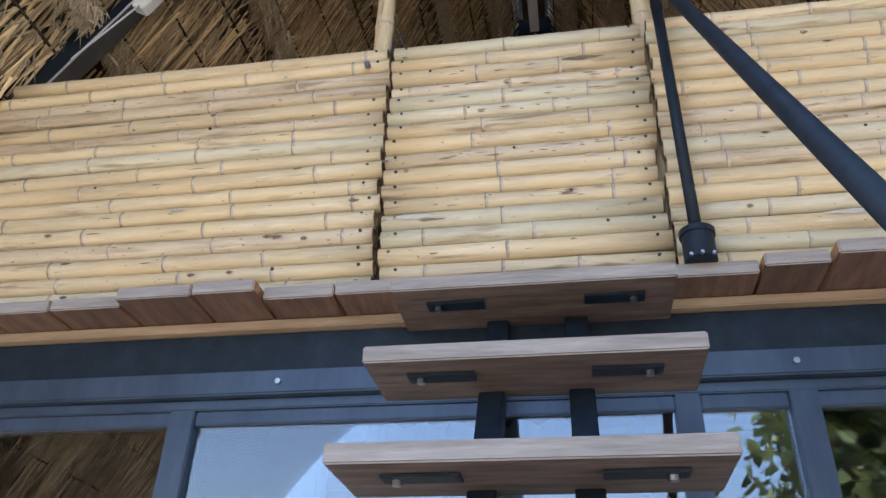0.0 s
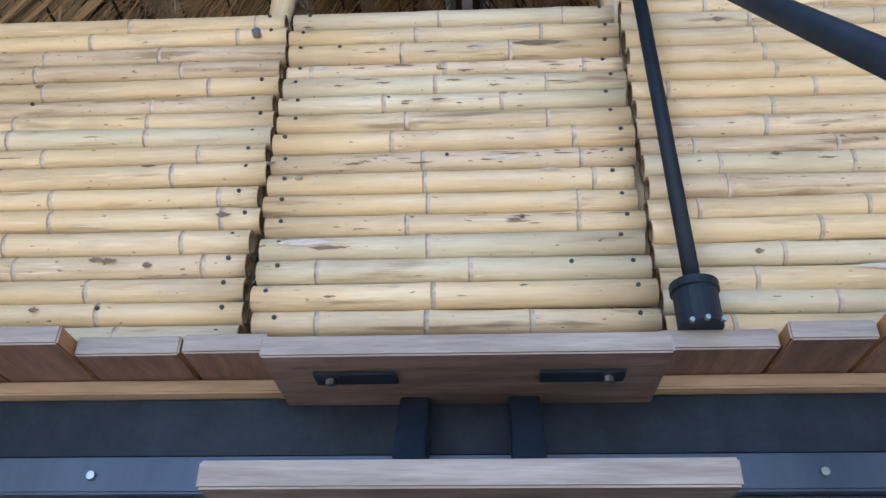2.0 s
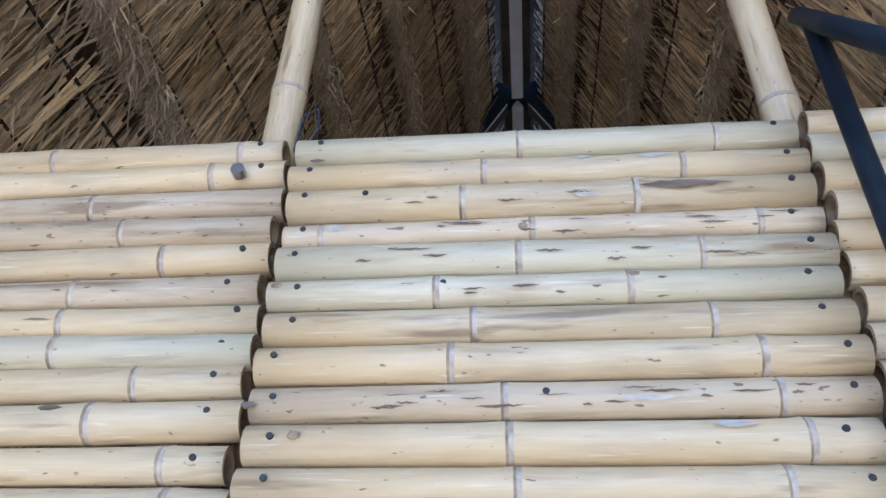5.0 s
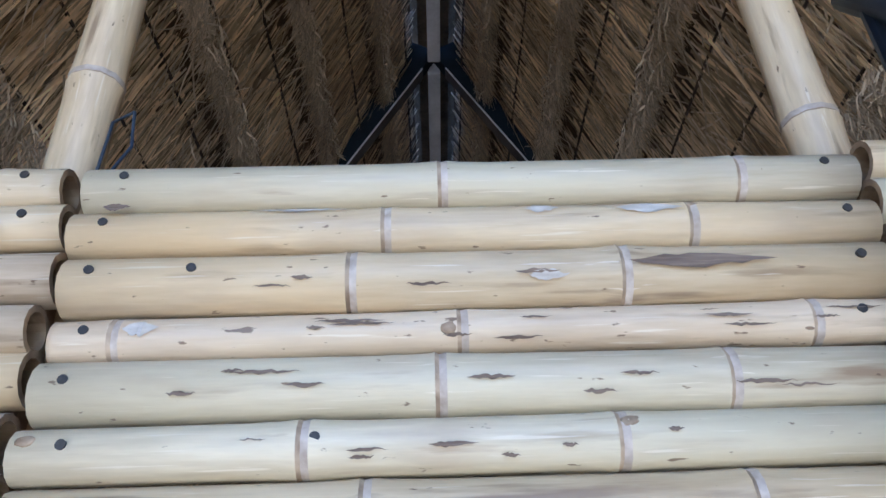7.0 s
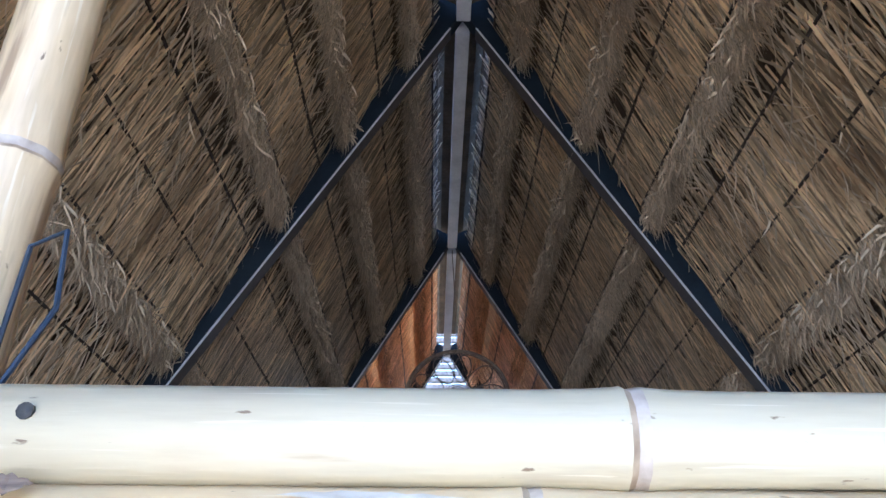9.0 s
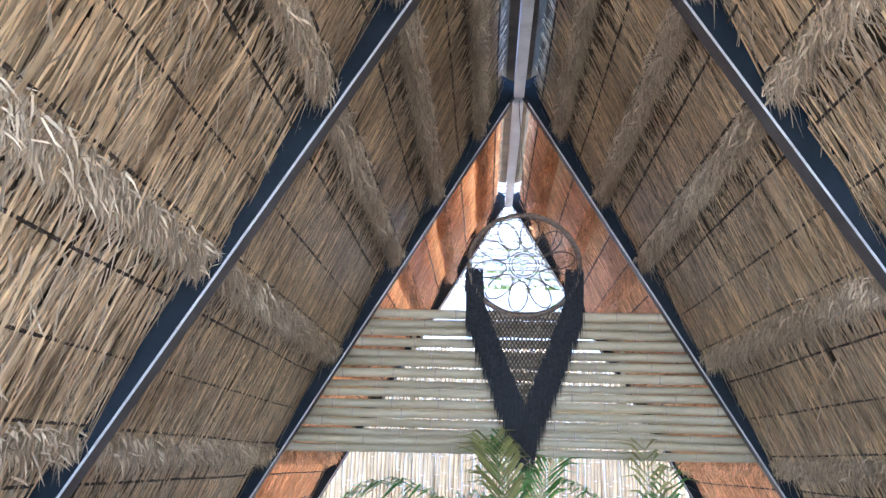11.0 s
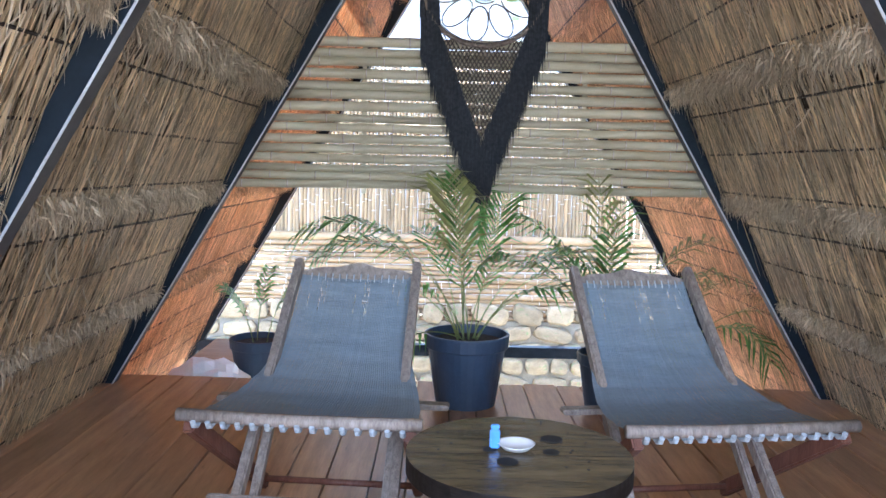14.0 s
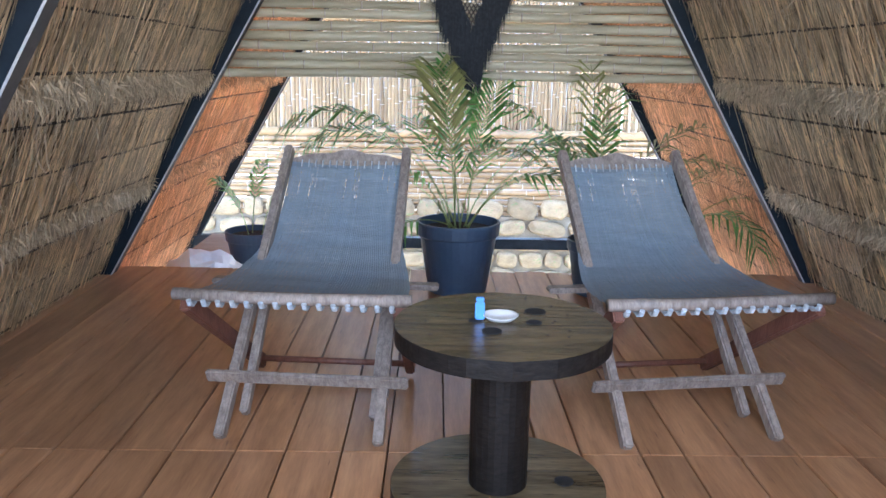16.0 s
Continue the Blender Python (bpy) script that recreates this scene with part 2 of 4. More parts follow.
BRACKET = mat("white_bracket", (0.62, 0.62, 0.60), (0.78, 0.78, 0.76), 9, rough=0.5, bump=0.05)
PVC = mat("white_plastic_sheet", (0.72, 0.74, 0.76), (0.86, 0.87, 0.88), 3, rough=0.6, bump=0.3)
GLASS = glass("door_glass", 2.4, (0.80, 0.86, 0.92))

for m in (BLACK_STEEL, RAFTER, SPOOL_SIDE_SHADE):
    m.node_tree.nodes["Principled BSDF"].inputs["Specular IOR Level"].default_value = 0.22

# ---- mesh tools ----
def obj(name, bm, material, parent=None, label="", smooth=False):
    me = bpy.data.meshes.new(name)
    bm.to_mesh(me)
    bm.free()
    for x in (material if isinstance(material, (list, tuple)) else (material,)):
        me.materials.append(x)
    if smooth:
        me.shade_smooth()
    ob = new(name, me)
    if parent:
        ob.parent = parent
    if label:
        ob["label"] = label
    return ob


def part(name, bm, material, parent, label="", smooth=False):
    return obj(name, bm, material, parent, label, smooth)


def group_at(name, x, y, z, label, category, group="", kind=""):
    e = new(name)
    e.empty_display_size = 0.1
    e.location = (x, y, z)
    return tagged(e, label, category, group, kind)


def add_box(bm, x0, x1, y0, y1, z0, z1, m=None, bevel=0.0):
    c = Matrix.LocRotScale(((x0 + x1) / 2, (y0 + y1) / 2, (z0 + z1) / 2), None, (x1 - x0, y1 - y0, z1 - z0))
    r = bmesh.ops.create_cube(bm, size=1, matrix=(m @ c) if m else c)
    if bevel:
        vs = set(r["verts"])
        bmesh.ops.bevel(bm, geom=[e for e in bm.edges if e.verts[0] in vs and e.verts[1] in vs], offset=bevel, segments=2, affect="EDGES")
    return bm


def box(x0, x1, y0, y1, z0, z1, m=None, bevel=0.0):
    return add_box(bmesh.new(), x0, x1, y0, y1, z0, z1, m, bevel)


def beam_between(a, b, w, h, up=(0, 0, 1), bevel=0.004):
    """A squared bar from a to b, w across and h in the direction nearest up."""
    a, b = Vector(a), Vector(b)
    d = (b - a).normalized()
    s = d.cross(Vector(up)).normalized()
    u = s.cross(d)
    m = Matrix((s, d, u)).transposed().to_4x4()
    m.translation = (a + b) / 2
    n = (b - a).length / 2
    return box(-w / 2, w / 2, -n, n, -h / 2, h / 2, m, bevel)


def add_tube(bm, pts, r, seg=8, taper=1.0, caps=True):
    pts = [Vector(p) for p in pts]
    rings = []
    ref = Vector((0, 0, 1))
    for i, p in enumerate(pts):
        d = (pts[min(i + 1, len(pts) - 1)] - pts[max(i - 1, 0)]).normalized()
        s = d.cross(ref)
        if s.length < 0.05:
            s = d.cross(Vector((1, 0, 0)))
        s.normalize()
        u = s.cross(d)
        rr = r * (1 + (taper - 1) * i / max(1, len(pts) - 1))
        rings.append([bm.verts.new(p + (s * math.cos(k * math.tau / seg) + u * math.sin(k * math.tau / seg)) * rr) for k in range(seg)])
    for a, b in zip(rings, rings[1:]):
        for k in range(seg):
            bm.faces.new((a[k], a[(k + 1) % seg], b[(k + 1) % seg], b[k]))
    if caps:
        bm.faces.new(rings[0][::-1])
        bm.faces.new(rings[-1])
    return bm


def tube(pts, r, seg=8, taper=1.0):
    return add_tube(bmesh.new(), pts, r, seg, taper)


def lathe(profile, seg=32, closed=False):
    bm = bmesh.new()
    rings = [[bm.verts.new((r * math.cos(k * math.tau / seg), r * math.sin(k * math.tau / seg), z)) for k in range(seg)] for r, z in profile]
    for a, b in zip(rings, rings[1:]):
        for k in range(seg):
            bm.faces.new((a[k], a[(k + 1) % seg], b[(k + 1) % seg], b[k]))
    bm.faces.new(rings[0][::-1])
    bm.faces.new(rings[-1])
    return bm


def culm(length, r, rng, seg=12, gap=(0.24, 0.36), bow=0.004, nodes=None):
    """A bamboo culm along x from 0, with swollen nodes, a slight bow and open cut ends. Slots: cane, node, pale bloom, cut end."""
    xs, x, spots = [(0.0, 1.0, 0)], rng.uniform(0.04, 0.3), []
    while x < length - 0.03:
        spots.append(x)
        x += rng.uniform(*gap)
    for x in (spots if nodes is None else nodes):
        sw = rng.uniform(0.01, 0.06)
        xs += [(x - 0.045, 1.0, 0), (x - 0.018, 1.01 + sw * 0.5, 0), (x - 0.004, 1.03 + sw, 0), (x - 0.0018, 1.055 + sw, 1), (x + 0.0016, 0.985 + sw, 1), (x + 0.0075, 1.035 + sw, 2), (x + 0.020, 1.01 + sw * 0.5, 0), (x + 0.045, 1.0, 0)]
    xs.append((length, 1.0, 0))
    xs = sorted(q for q in xs if 0 <= q[0] <= length)
    bm = bmesh.new()
    ph, ph2, amp = rng.uniform(0, 6), rng.uniform(0, 6), rng.uniform(0.3, 1) * bow
    tap = rng.uniform(-0.06, 0.06)
    rings = []
    for x, s, _ in xs:
        cy, cz = amp * math.sin(x * 2.1 + ph), amp * math.sin(x * 2.7 + ph2)
        rr = r * s * (1 + tap * (x / length - 0.5))
        rings.append([bm.verts.new((x, cy + rr * math.cos(k * math.tau / seg), cz + rr * math.sin(k * math.tau / seg))) for k in range(seg)])
    for i in range(len(rings) - 1):
        a, b = rings[i], rings[i + 1]
        slot = (xs[i + 1][2] if xs[i][2] == 1 else 0)
        for k in range(seg):
            f = bm.faces.new((a[k], b[k], b[(k + 1) % seg], a[(k + 1) % seg]))
            f.material_index, f.smooth = (slot if xs[i + 1][0] - xs[i][0] < 0.02 else 0), True
    for ring, sgn in ((rings[0], 1), (rings[-1], -1)):
        c = sum((v.co for v in ring), Vector()) / seg
        rim = [bm.verts.new(c + (v.co - c) * 0.74) for v in ring]
        deep = [bm.verts.new(c + (v.co - c) * 0.70 + Vector((sgn * 0.03, 0, 0))) for v in ring]
        for k in range(seg):
            q = (k + 1) % seg
            for f in (bm.faces.new((ring[k], ring[q], rim[q], rim[k])), bm.faces.new((rim[k], rim[q], deep[q], deep[k]))):
                f.material_index = 3
        bm.faces.new(deep).material_index = 3
    bmesh.ops.recalc_face_normals(bm, faces=bm.faces)
    return bm


CULM_SLOTS = lambda cane: [cane, BAMBOO_NODE, BAMBOO_PALE, BAMBOO_CUT]


def strands(name, p, d, length, width, side, material, parent, bend=None):
    """Many straw blades in one mesh. p roots, d unit directions, side unit widths, bend an offset of the tips."""
    n = len(p)
    length, width = length[:, None], width[:, None]
    mid = p + d * length * 0.55 + (bend * 0.35 if bend is not None else 0)
    tip = p + d * length + (bend if bend is not None else 0)
    v = np.stack([p - side * width / 2, p + side * width / 2, mid - side * width * 0.45, mid + side * width * 0.45, tip], 1).reshape(-1, 3)
    base = np.arange(n)[:, None] * 5
    quads = (base + np.array([[0, 1, 3, 2]]))
    tris = (base + np.array([[2, 3, 4]]))
    loops = np.concatenate([quads, tris], 1).ravel()
    me = bpy.data.meshes.new(name)
    me.vertices.add(n * 5)
    me.vertices.foreach_set("co", v.ravel().astype(np.float32))
    me.loops.add(n * 7)
    me.loops.foreach_set("vertex_index", loops.astype(np.int32))
    me.polygons.add(n * 2)
    starts = (np.arange(n)[:, None] * 7 + np.array([[0, 4]])).ravel()
    me.polygons.foreach_set("loop_start", starts.astype(np.int32))
    me.update(calc_edges=True)
    me.validate()
    me.materials.append(material)
    ob = new(name, me)
    ob.parent = parent
    ob["kind"] = "stuff"
    return ob

# ---- the building ----
DK = 2.5                      # top of the upper deck
W, ZA = 2.01, 3.38            # half width and rise of the A-frame, inner edge of the rafters
SL = math.hypot(W, ZA)
CO, SI = W / SL, ZA / SL
FRAMES = (0.06, 2.37, 4.57, 6.77)

# ground, one sheet to the horizon
bm = bmesh.new()
bmesh.ops.create_grid(bm, x_segments=2, y_segments=2, size=900)
tagged(obj("ground", bm, GROUND), "pale sandy ground round the hut", "ground", kind="structure")


def slope_point(sx, s, y, n=0.0):
    """s metres down the slope from the ridge, n metres inwards of the rafters' inner edge."""
    return Vector((sx * (CO * s - SI * n), y, DK + ZA - SI * s - CO * n))


COURSES = (0.42, 0.91, 1.37, 2.04, 2.70, 3.38)
rs = np.random.RandomState(7)


def thatch_bay(sx, y0, y1, rust, foot, dense):
    core, straw = (GLOW_BASE, STRAW_GLOW) if rust else (STRAW_BASE, STRAW)
    bm = bmesh.new()
    steps = [0.0] + [q for c in COURSES for q in (c - 0.02, c + 0.05)] + [foot]
    # stepped underside, one course over the next, and a plain top
    under = []
    for i, s in enumerate(steps):
        n = -0.112 if rust else (-0.130 if i % 2 == 0 else -0.100)
        under.append([bm.verts.new(slope_point(sx, s, y, n)) for y in (y0, y1)])
    top = [[bm.verts.new(slope_point(sx, s, y, -0.28)) for y in (y0, y1)] for s in (0.0, foot)]
    for a, b in zip(under, under[1:]):
        bm.faces.new((a[0], a[1], b[1], b[0]))
    if not rust:
        bm.faces.new((top[0][0], top[1][0], top[1][1], top[0][1]))
    bm.faces.new((under[-1][0], under[-1][1], top[1][1], top[1][0]))
    for e in (0, 1):
        bm.faces.new([u[e] for u in under] + [top[1][e], top[0][e]])
    bmesh.ops.recalc_face_normals(bm, faces=bm.faces)
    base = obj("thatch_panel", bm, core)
    tagged(base, "thatch between steel rafters, its orange sun glow put into the colour" if rust else "straw-brown palm thatch in overlapping courses between rafters", "thatch", "thatch panels", "structure")
    w = y1 - y0
    D = np.array((sx * CO, 0, -SI))          # down the slope
    Nn = np.array((-sx * SI, 0, -CO))        # inwards
    Y = np.array((0, 1.0, 0))
    apex = np.array((0, 0, DK + ZA))

    def place(s, y, n):
        return apex + D * s[:, None] + Nn * n[:, None] + Y * y[:, None]
    # flat straw that covers each course
    ends = np.array([c for c in COURSES if c < foot - 0.1] + [foot])
    tops = np.concatenate([[0.0], ends[:-1]])

    def lift(s):
        """Depth of the straw at s: each course rises towards its butt ends."""
        i = np.clip(np.searchsorted(ends, s), 0, len(ends) - 1)
        return -0.098 + 0.040 * np.clip((s - tops[i]) / (ends[i] - tops[i]), 0, 1), ends[i]
    k = int(1350 * w * foot * dense)
    s, y = rs.uniform(0.04, foot - 0.12, k), rs.uniform(y0, y1, k)
    n, end = lift(s)
    ang = rs.normal(0.04, 0.10, k)
    d = D * np.cos(ang)[:, None] + Y * np.sin(ang)[:, None] + Nn * 0.10
    side = Y * np.cos(ang)[:, None] - D * np.sin(ang)[:, None]
    ln = np.minimum(rs.uniform(0.16, 0.50, k), end - s + 0.04)
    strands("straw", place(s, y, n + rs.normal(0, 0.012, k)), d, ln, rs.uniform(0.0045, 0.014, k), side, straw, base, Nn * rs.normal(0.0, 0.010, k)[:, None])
    # loose blades that stand away from the surface
    k = int((160 if rust else 380) * w * foot * dense)
    s, y = rs.uniform(0.1, foot - 0.2, k), rs.uniform(y0 + 0.05, y1 - 0.05, k)
    ang = rs.normal(0.05, 0.42, k)
    d = D * np.cos(ang)[:, None] + Y * np.sin(ang)[:, None]
    side = Y * np.cos(ang)[:, None] - D * np.sin(ang)[:, None]
    strands("loose_straw", place(s, y, lift(s)[0] + 0.012), d, rs.uniform(0.08, 0.26, k), rs.uniform(0.004, 0.010, k), side, straw if rust else STRAW_LOOSE, base, Nn * rs.uniform(0.0, 0.05, k)[:, None] + Y * rs.normal(0, 0.03, k)[:, None])
    # shaggy row of butt ends at every course
    for c in COURSES:
        if c > foot - 0.1:
            continue
        k = int(2300 * w * dense)
        lay = rs.uniform(0, 1, k)
        s, y = c - 0.08 + 0.09 * lay + rs.normal(0, 0.006, k), rs.uniform(y0 + 0.01, y1 - 0.01, k)
        ang = rs.normal(0.0, 1.0, k)
        up = rs.uniform(0.15, 0.75, k)
        d = D * (np.cos(ang) * np.cos(up))[:, None] + Y * (np.sin(ang) * np.cos(up))[:, None] + Nn * np.sin(up)[:, None]
        d /= np.linalg.norm(d, axis=1)[:, None]
        side = np.cross(d, Nn)
        side /= np.linalg.norm(side, axis=1)[:, None]
        strands("butt_fringe", place(s, y, rs.uniform(-0.075, -0.020, k)), d, rs.uniform(0.02, 0.068, k), rs.uniform(0.003, 0.008, k), side, straw if rust else STRAW_LOOSE, base, D * rs.uniform(0, 0.03, k)[:, None])
    # rods that hold the courses down
    s = 0.16
    while s < foot - 0.1:
        part("batten", tube([slope_point(sx, s + 0.006 * math.sin(3 * q), y0 + (y1 - y0) * q / 4, float(lift(np.array([s]))[0][0]) + 0.014) for q in range(5)], 0.0055, 5), BATTEN, base)
        s += 0.223
    return base


for sx in (-1, 1):
    # overhang's unseen outer reach is added: shades the gate, darkens left panes' reflection
    thatch_bay(sx, -2.0, 0.038, False, 4.7, 0.8)
    thatch_bay(sx, 0.11, 2.345, False, 4.25, 1.0)
    thatch_bay(sx, 2.42, 4.545, False, 4.25, 1.0)
    # rear bay takes the copy with the sun glow in its colour
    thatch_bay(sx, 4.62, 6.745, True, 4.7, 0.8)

# ridge cap and ridge beam
bm = bmesh.new()
for sx in (-1, 1):
    add_tube(bm, [(sx * 0.03, -2.0, DK + ZA + 0.26), (sx * 0.03, 6.6, DK + ZA + 0.26)], 0.16, 10)
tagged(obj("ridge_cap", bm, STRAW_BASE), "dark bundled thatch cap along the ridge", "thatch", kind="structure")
rb = group_at("ridge_beam", 0, 0, DK + ZA - 0.02, "pale grey steel box beam under the ridge", "beam", kind="structure")
for y0, y1 in ((0.1, 2.33), (2.41, 4.53), (4.61, 6.73)):
    part("beam_length", box(-0.032, 0.032, y0, y1, -0.06, 0.02, bevel=0.004), GREY_STEEL, rb)

for i, fy in enumerate(FRAMES):
    fr = group_at("a_frame", 0, fy, DK, "dark blue-black painted steel A-frame rafter pair", "rafter", "A-frame rafters", "structure")
    for sx in (-1, 1):
        a = slope_point(sx, -0.02, 0, -0.07)
        b = slope_point(sx, 4.05 if 0 < i < 3 else 4.45, 0, -0.07)
        off = Vector((0, 0, DK))
        up = (-sx * SI, 0, -CO)
        back = Vector((0, 0.010, 0))
        part("rafter", beam_between(a - off + back, b - off + back, 0.074, 0.14, up, 0.003), RAFTER, fr)
        a2, b2 = slope_point(sx, 0.12, 0, 0.003), slope_point(sx, 4.0, 0, 0.003)
        part("soffit_plate", beam_between(a2 - off + back, b2 - off + back, 0.066, 0.006, up, 0), RAFTER_SOFFIT_LIT, fr, "added greyish plate, the lit rafter underside put into colour")
        # pale strip standing in for the reflection along the rafter's rounded corner
        part("bare_edge", beam_between(a2 - off + Vector((0, -0.0265, 0)), b2 - off + Vector((0, -0.0265, 0)), 0.003, 0.008, up, 0), GREY_STEEL, fr, "thin pale strip painted in as the rafter edge's highlight")
# fixing bracket and stay wire on the front rafter
br = group_at("rafter_bracket", -1.2, 0.0, 3.66, "white metal bracket with wire stay on front rafter", "bracket")
m = Matrix.Rotation(radians(31), 4, "Y")
part("plate", box(-0.028, 0.028, -0.02, 0.02, -0.06, 0.06, m, 0.004), BRACKET, br)
part("bolt", tube([(0, -0.02, 0.02), (0, -0.03, 0.02)], 0.008, 10), CHROME, br)
part("wire", tube([(-0.02, -0.02, -0.05), (-0.2, -0.02, -0.27)], 0.0035, 6), GREY_STEEL, br)

# upper deck
rd = random.Random(3)
deck = group_at("floor", 0, 0, DK, "varnished orange-brown wooden deck boards", "floor", kind="structure")
x = -2.3
while x < 2.3:
    w = rd.uniform(0.135, 0.20)
    for y0, y1 in ((rd.uniform(-0.125, -0.045), 2.431), (2.433, 4.73 + rd.uniform(-0.02, 0.02))):
        if y0 < 0 and -0.31 < x + w / 2 < 0.38:
            y0 = 0.012
        bm = box(x + 0.003, x + w - 0.003, y0, y1, -0.034, rd.uniform(-0.002, 0.0), bevel=0.003)
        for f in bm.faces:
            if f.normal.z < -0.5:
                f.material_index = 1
            elif f.normal.y < -0.8 and y0 < 0.1:
                f.material_index = 2
        part("floor_board", bm, [DECK, DECK_UNDER_SHADE, TREAD_EDGE], deck)
    x += w
j = group_at("deck_joists", 0, 0, DK, "pale timber joists under the deck", "joist", kind="structure")
for y in (0.05, 1.1, 2.26, 3.3, 4.4):
    part("joist", box(-2.3, 2.3, y, y + 0.045, -0.060 if y < 1 else -0.13, -0.036, bevel=0.003), JOIST, j)
bmm = group_at("edge_beam", 0, 0, DK, "black painted steel edge beam with a bolted flange", "beam", kind="structure")
part("web", box(-2.4, 2.4, 0.075, 0.13, -0.165, -0.061, bevel=0.004), BLACK_STEEL, bmm)
part("flange", box(-2.4, 2.4, 0.055, 0.13, -0.228, -0.168, bevel=0.004), ALU, bmm)
for bx in (-0.585, 0.58, -1.5, 1.5):
    part("bolt", tube([(bx, 0.055, -0.2), (bx, 0.047, -0.2)], 0.007, 8), CHROME, bmm)
for sx in (-1, 1):
    sb = group_at("rear_ledge", sx * 1.62, 5.67, 2.28, "weathered plank ledge along the foot of the thatch", "ledge", kind="structure")
    part("plank", box(-0.42, 0.42, -0.93, 1.05, -0.03, 0.0, bevel=0.004), JOIST, sb)
    part("post", box(-0.05, 0.05, -0.3, -0.2, -2.28, -0.03, bevel=0.004), BLACK_STEEL, sb)
tagged(obj("rear_tie_beam", box(-2.2, 2.2, 6.73, 6.81, 2.17, 2.26, bevel=0.004), BLACK_STEEL), "black steel tie beam across the open gable", "beam", kind="structure")

# ground-floor room behind the sliding doors
rm = group_at("room_walls", 0, 2.3, 0, "plain plastered walls of the room below", "wall", kind="structure")
part("wall_left", box(-2.35, -2.25, -2.15, 2.2, 0, 2.36), PLASTER, rm)
part("wall_right", box(2.25, 2.35, -2.15, 2.2, 0, 2.36), PLASTER, rm)
part("wall_rear", box(-2.35, 2.35, 2.2, 2.3, 0, 2.36), PLASTER, rm)
tagged(obj("floor_lower", box(-2.35, 2.35, 0.0, 4.6, 0.0, 0.06), MORTAR), "grey cement floor of the room below", "floor", kind="structure")
bm = bmesh.new()
for i in range(26):
    add_box(bm, -2.24, 2.24, 0.16 + i * 0.165, 0.16 + i * 0.165 + 0.158, 2.29, 2.31)
tagged(obj("ceiling", bm, CEIL), "red-brown boarded ceiling of the room below", "ceiling", kind="structure")
wd = group_at("door_1", 0, 0.1, 0, "dark aluminium sliding glass doors reflecting sky and a tree", "glass door", kind="structure")
part("head_rail", box(-2.25, 2.25, -0.02, 0.05, 2.245, 2.27, bevel=0.003), ALU, wd)
for x0, x1, y0 in ((-0.86, -0.795, 0.0), (0.32, 0.375, 0.0), (0.557, 0.615, -0.01), (-2.25, -2.19, 0.0), (2.19, 2.25, 0.0)):
    part("stile", box(x0, x1, y0 - 0.02, y0 + 0.02, 0.06, 2.245, bevel=0.003), ALU, wd)
for x0, x1 in ((-2.19, -0.86), (-0.795, 0.32), (0.375, 0.557), (0.615, 2.19)):
    part("top_rail", box(x0, x1, -0.012, 0.018, 2.21, 2.245, bevel=0.003), ALU, wd)
    part("bottom_rail", box(x0, x1, -0.012, 0.018, 0.06, 0.13, bevel=0.003), ALU, wd)
    p = part("pane", box(x0, x1, 0.0, 0.006, 0.13, 2.21), GLASS, wd)
    p.visible_shadow = False
part("inner_mullion", box(0.235, 0.25, 0.012, 0.03, 0.13, 2.21), BLACK_STEEL, wd)


def curtain(x0, x1, y, folds, label):
    bm = bmesh.new()
    n = folds * 8
    rows = []
    for z in (0.08, 1.1, 2.26):
        rows.append([bm.verts.new((x0 + (x1 - x0) * i / n, y + 0.035 * math.sin(i * math.tau / 8) + 0.01 * math.sin(i * 1.7), z)) for i in range(n + 1)])
    for a, b in zip(rows, rows[1:]):
        for i in range(n):
            bm.faces.new((a[i], a[i + 1], b[i + 1], b[i]))
    bmesh.ops.solidify(bm, geom=bm.faces[:], thickness=0.004)
    return tagged(obj("curtain", bm, CURTAIN, smooth=True), label, "curtain")


curtain(-0.64, -0.50, 0.24, 3, "gathered white curtain at the glass door")
curtain(-0.42, 0.16, 0.27, 7, "drawn white curtain behind the glass door")

# steep open stair
ST_RUN, ST_RISE = 0.160, 0.238
st = group_at("staircase", 0, 0, 0, "steep open stair of weathered planks on black steel stringers", "stairs")
TREADS = []
for i in range(10):
    y, z = -0.13 - ST_RUN * i, 2.458 - ST_RISE * i
    x0, x1 = -0.29 + rd.uniform(-0.004, 0.012), 0.345 + rd.uniform(-0.012, 0.004)
    bm = box(x0, x1, y, y + 0.205, z - 0.034, z, bevel=0.003)
    for f in bm.faces:
        if f.normal.y < -0.8:
            f.material_index = 1
    t = part("tread", bm, [TREAD, TREAD_EDGE], st)
    for cx, sgn in ((-0.06, -1), (0.12, 1)):
        x2 = cx + sgn * 0.02
        b2 = part("bracket", box(min(x2, cx + sgn * 0.15), max(x2, cx + sgn * 0.15), y + 0.055, y + 0.095, z - 0.041, z - 0.035, bevel=0.001), BLACK_STEEL, t)
        part("bolt", tube([(cx + sgn * 0.125, y + 0.075, z - 0.041), (cx + sgn * 0.125, y + 0.075, z - 0.05)], 0.008, 8), CHROME, t)
d = Vector((0, -ST_RUN, -ST_RISE)).normalized()
for cx in (-0.06, 0.12):
    a = Vector((cx, 0.062, 2.405))
    part("stringer", beam_between(a + d * -0.02, a + d * 2.88, 0.05, 0.06, (0, -ST_RISE, ST_RUN), 0.003), BLACK_STEEL, st)

# stair railing
rl = group_at("stair_handrail", 0.4, -0.05, DK, "black steel handrail with upright and socket base", "handrail")
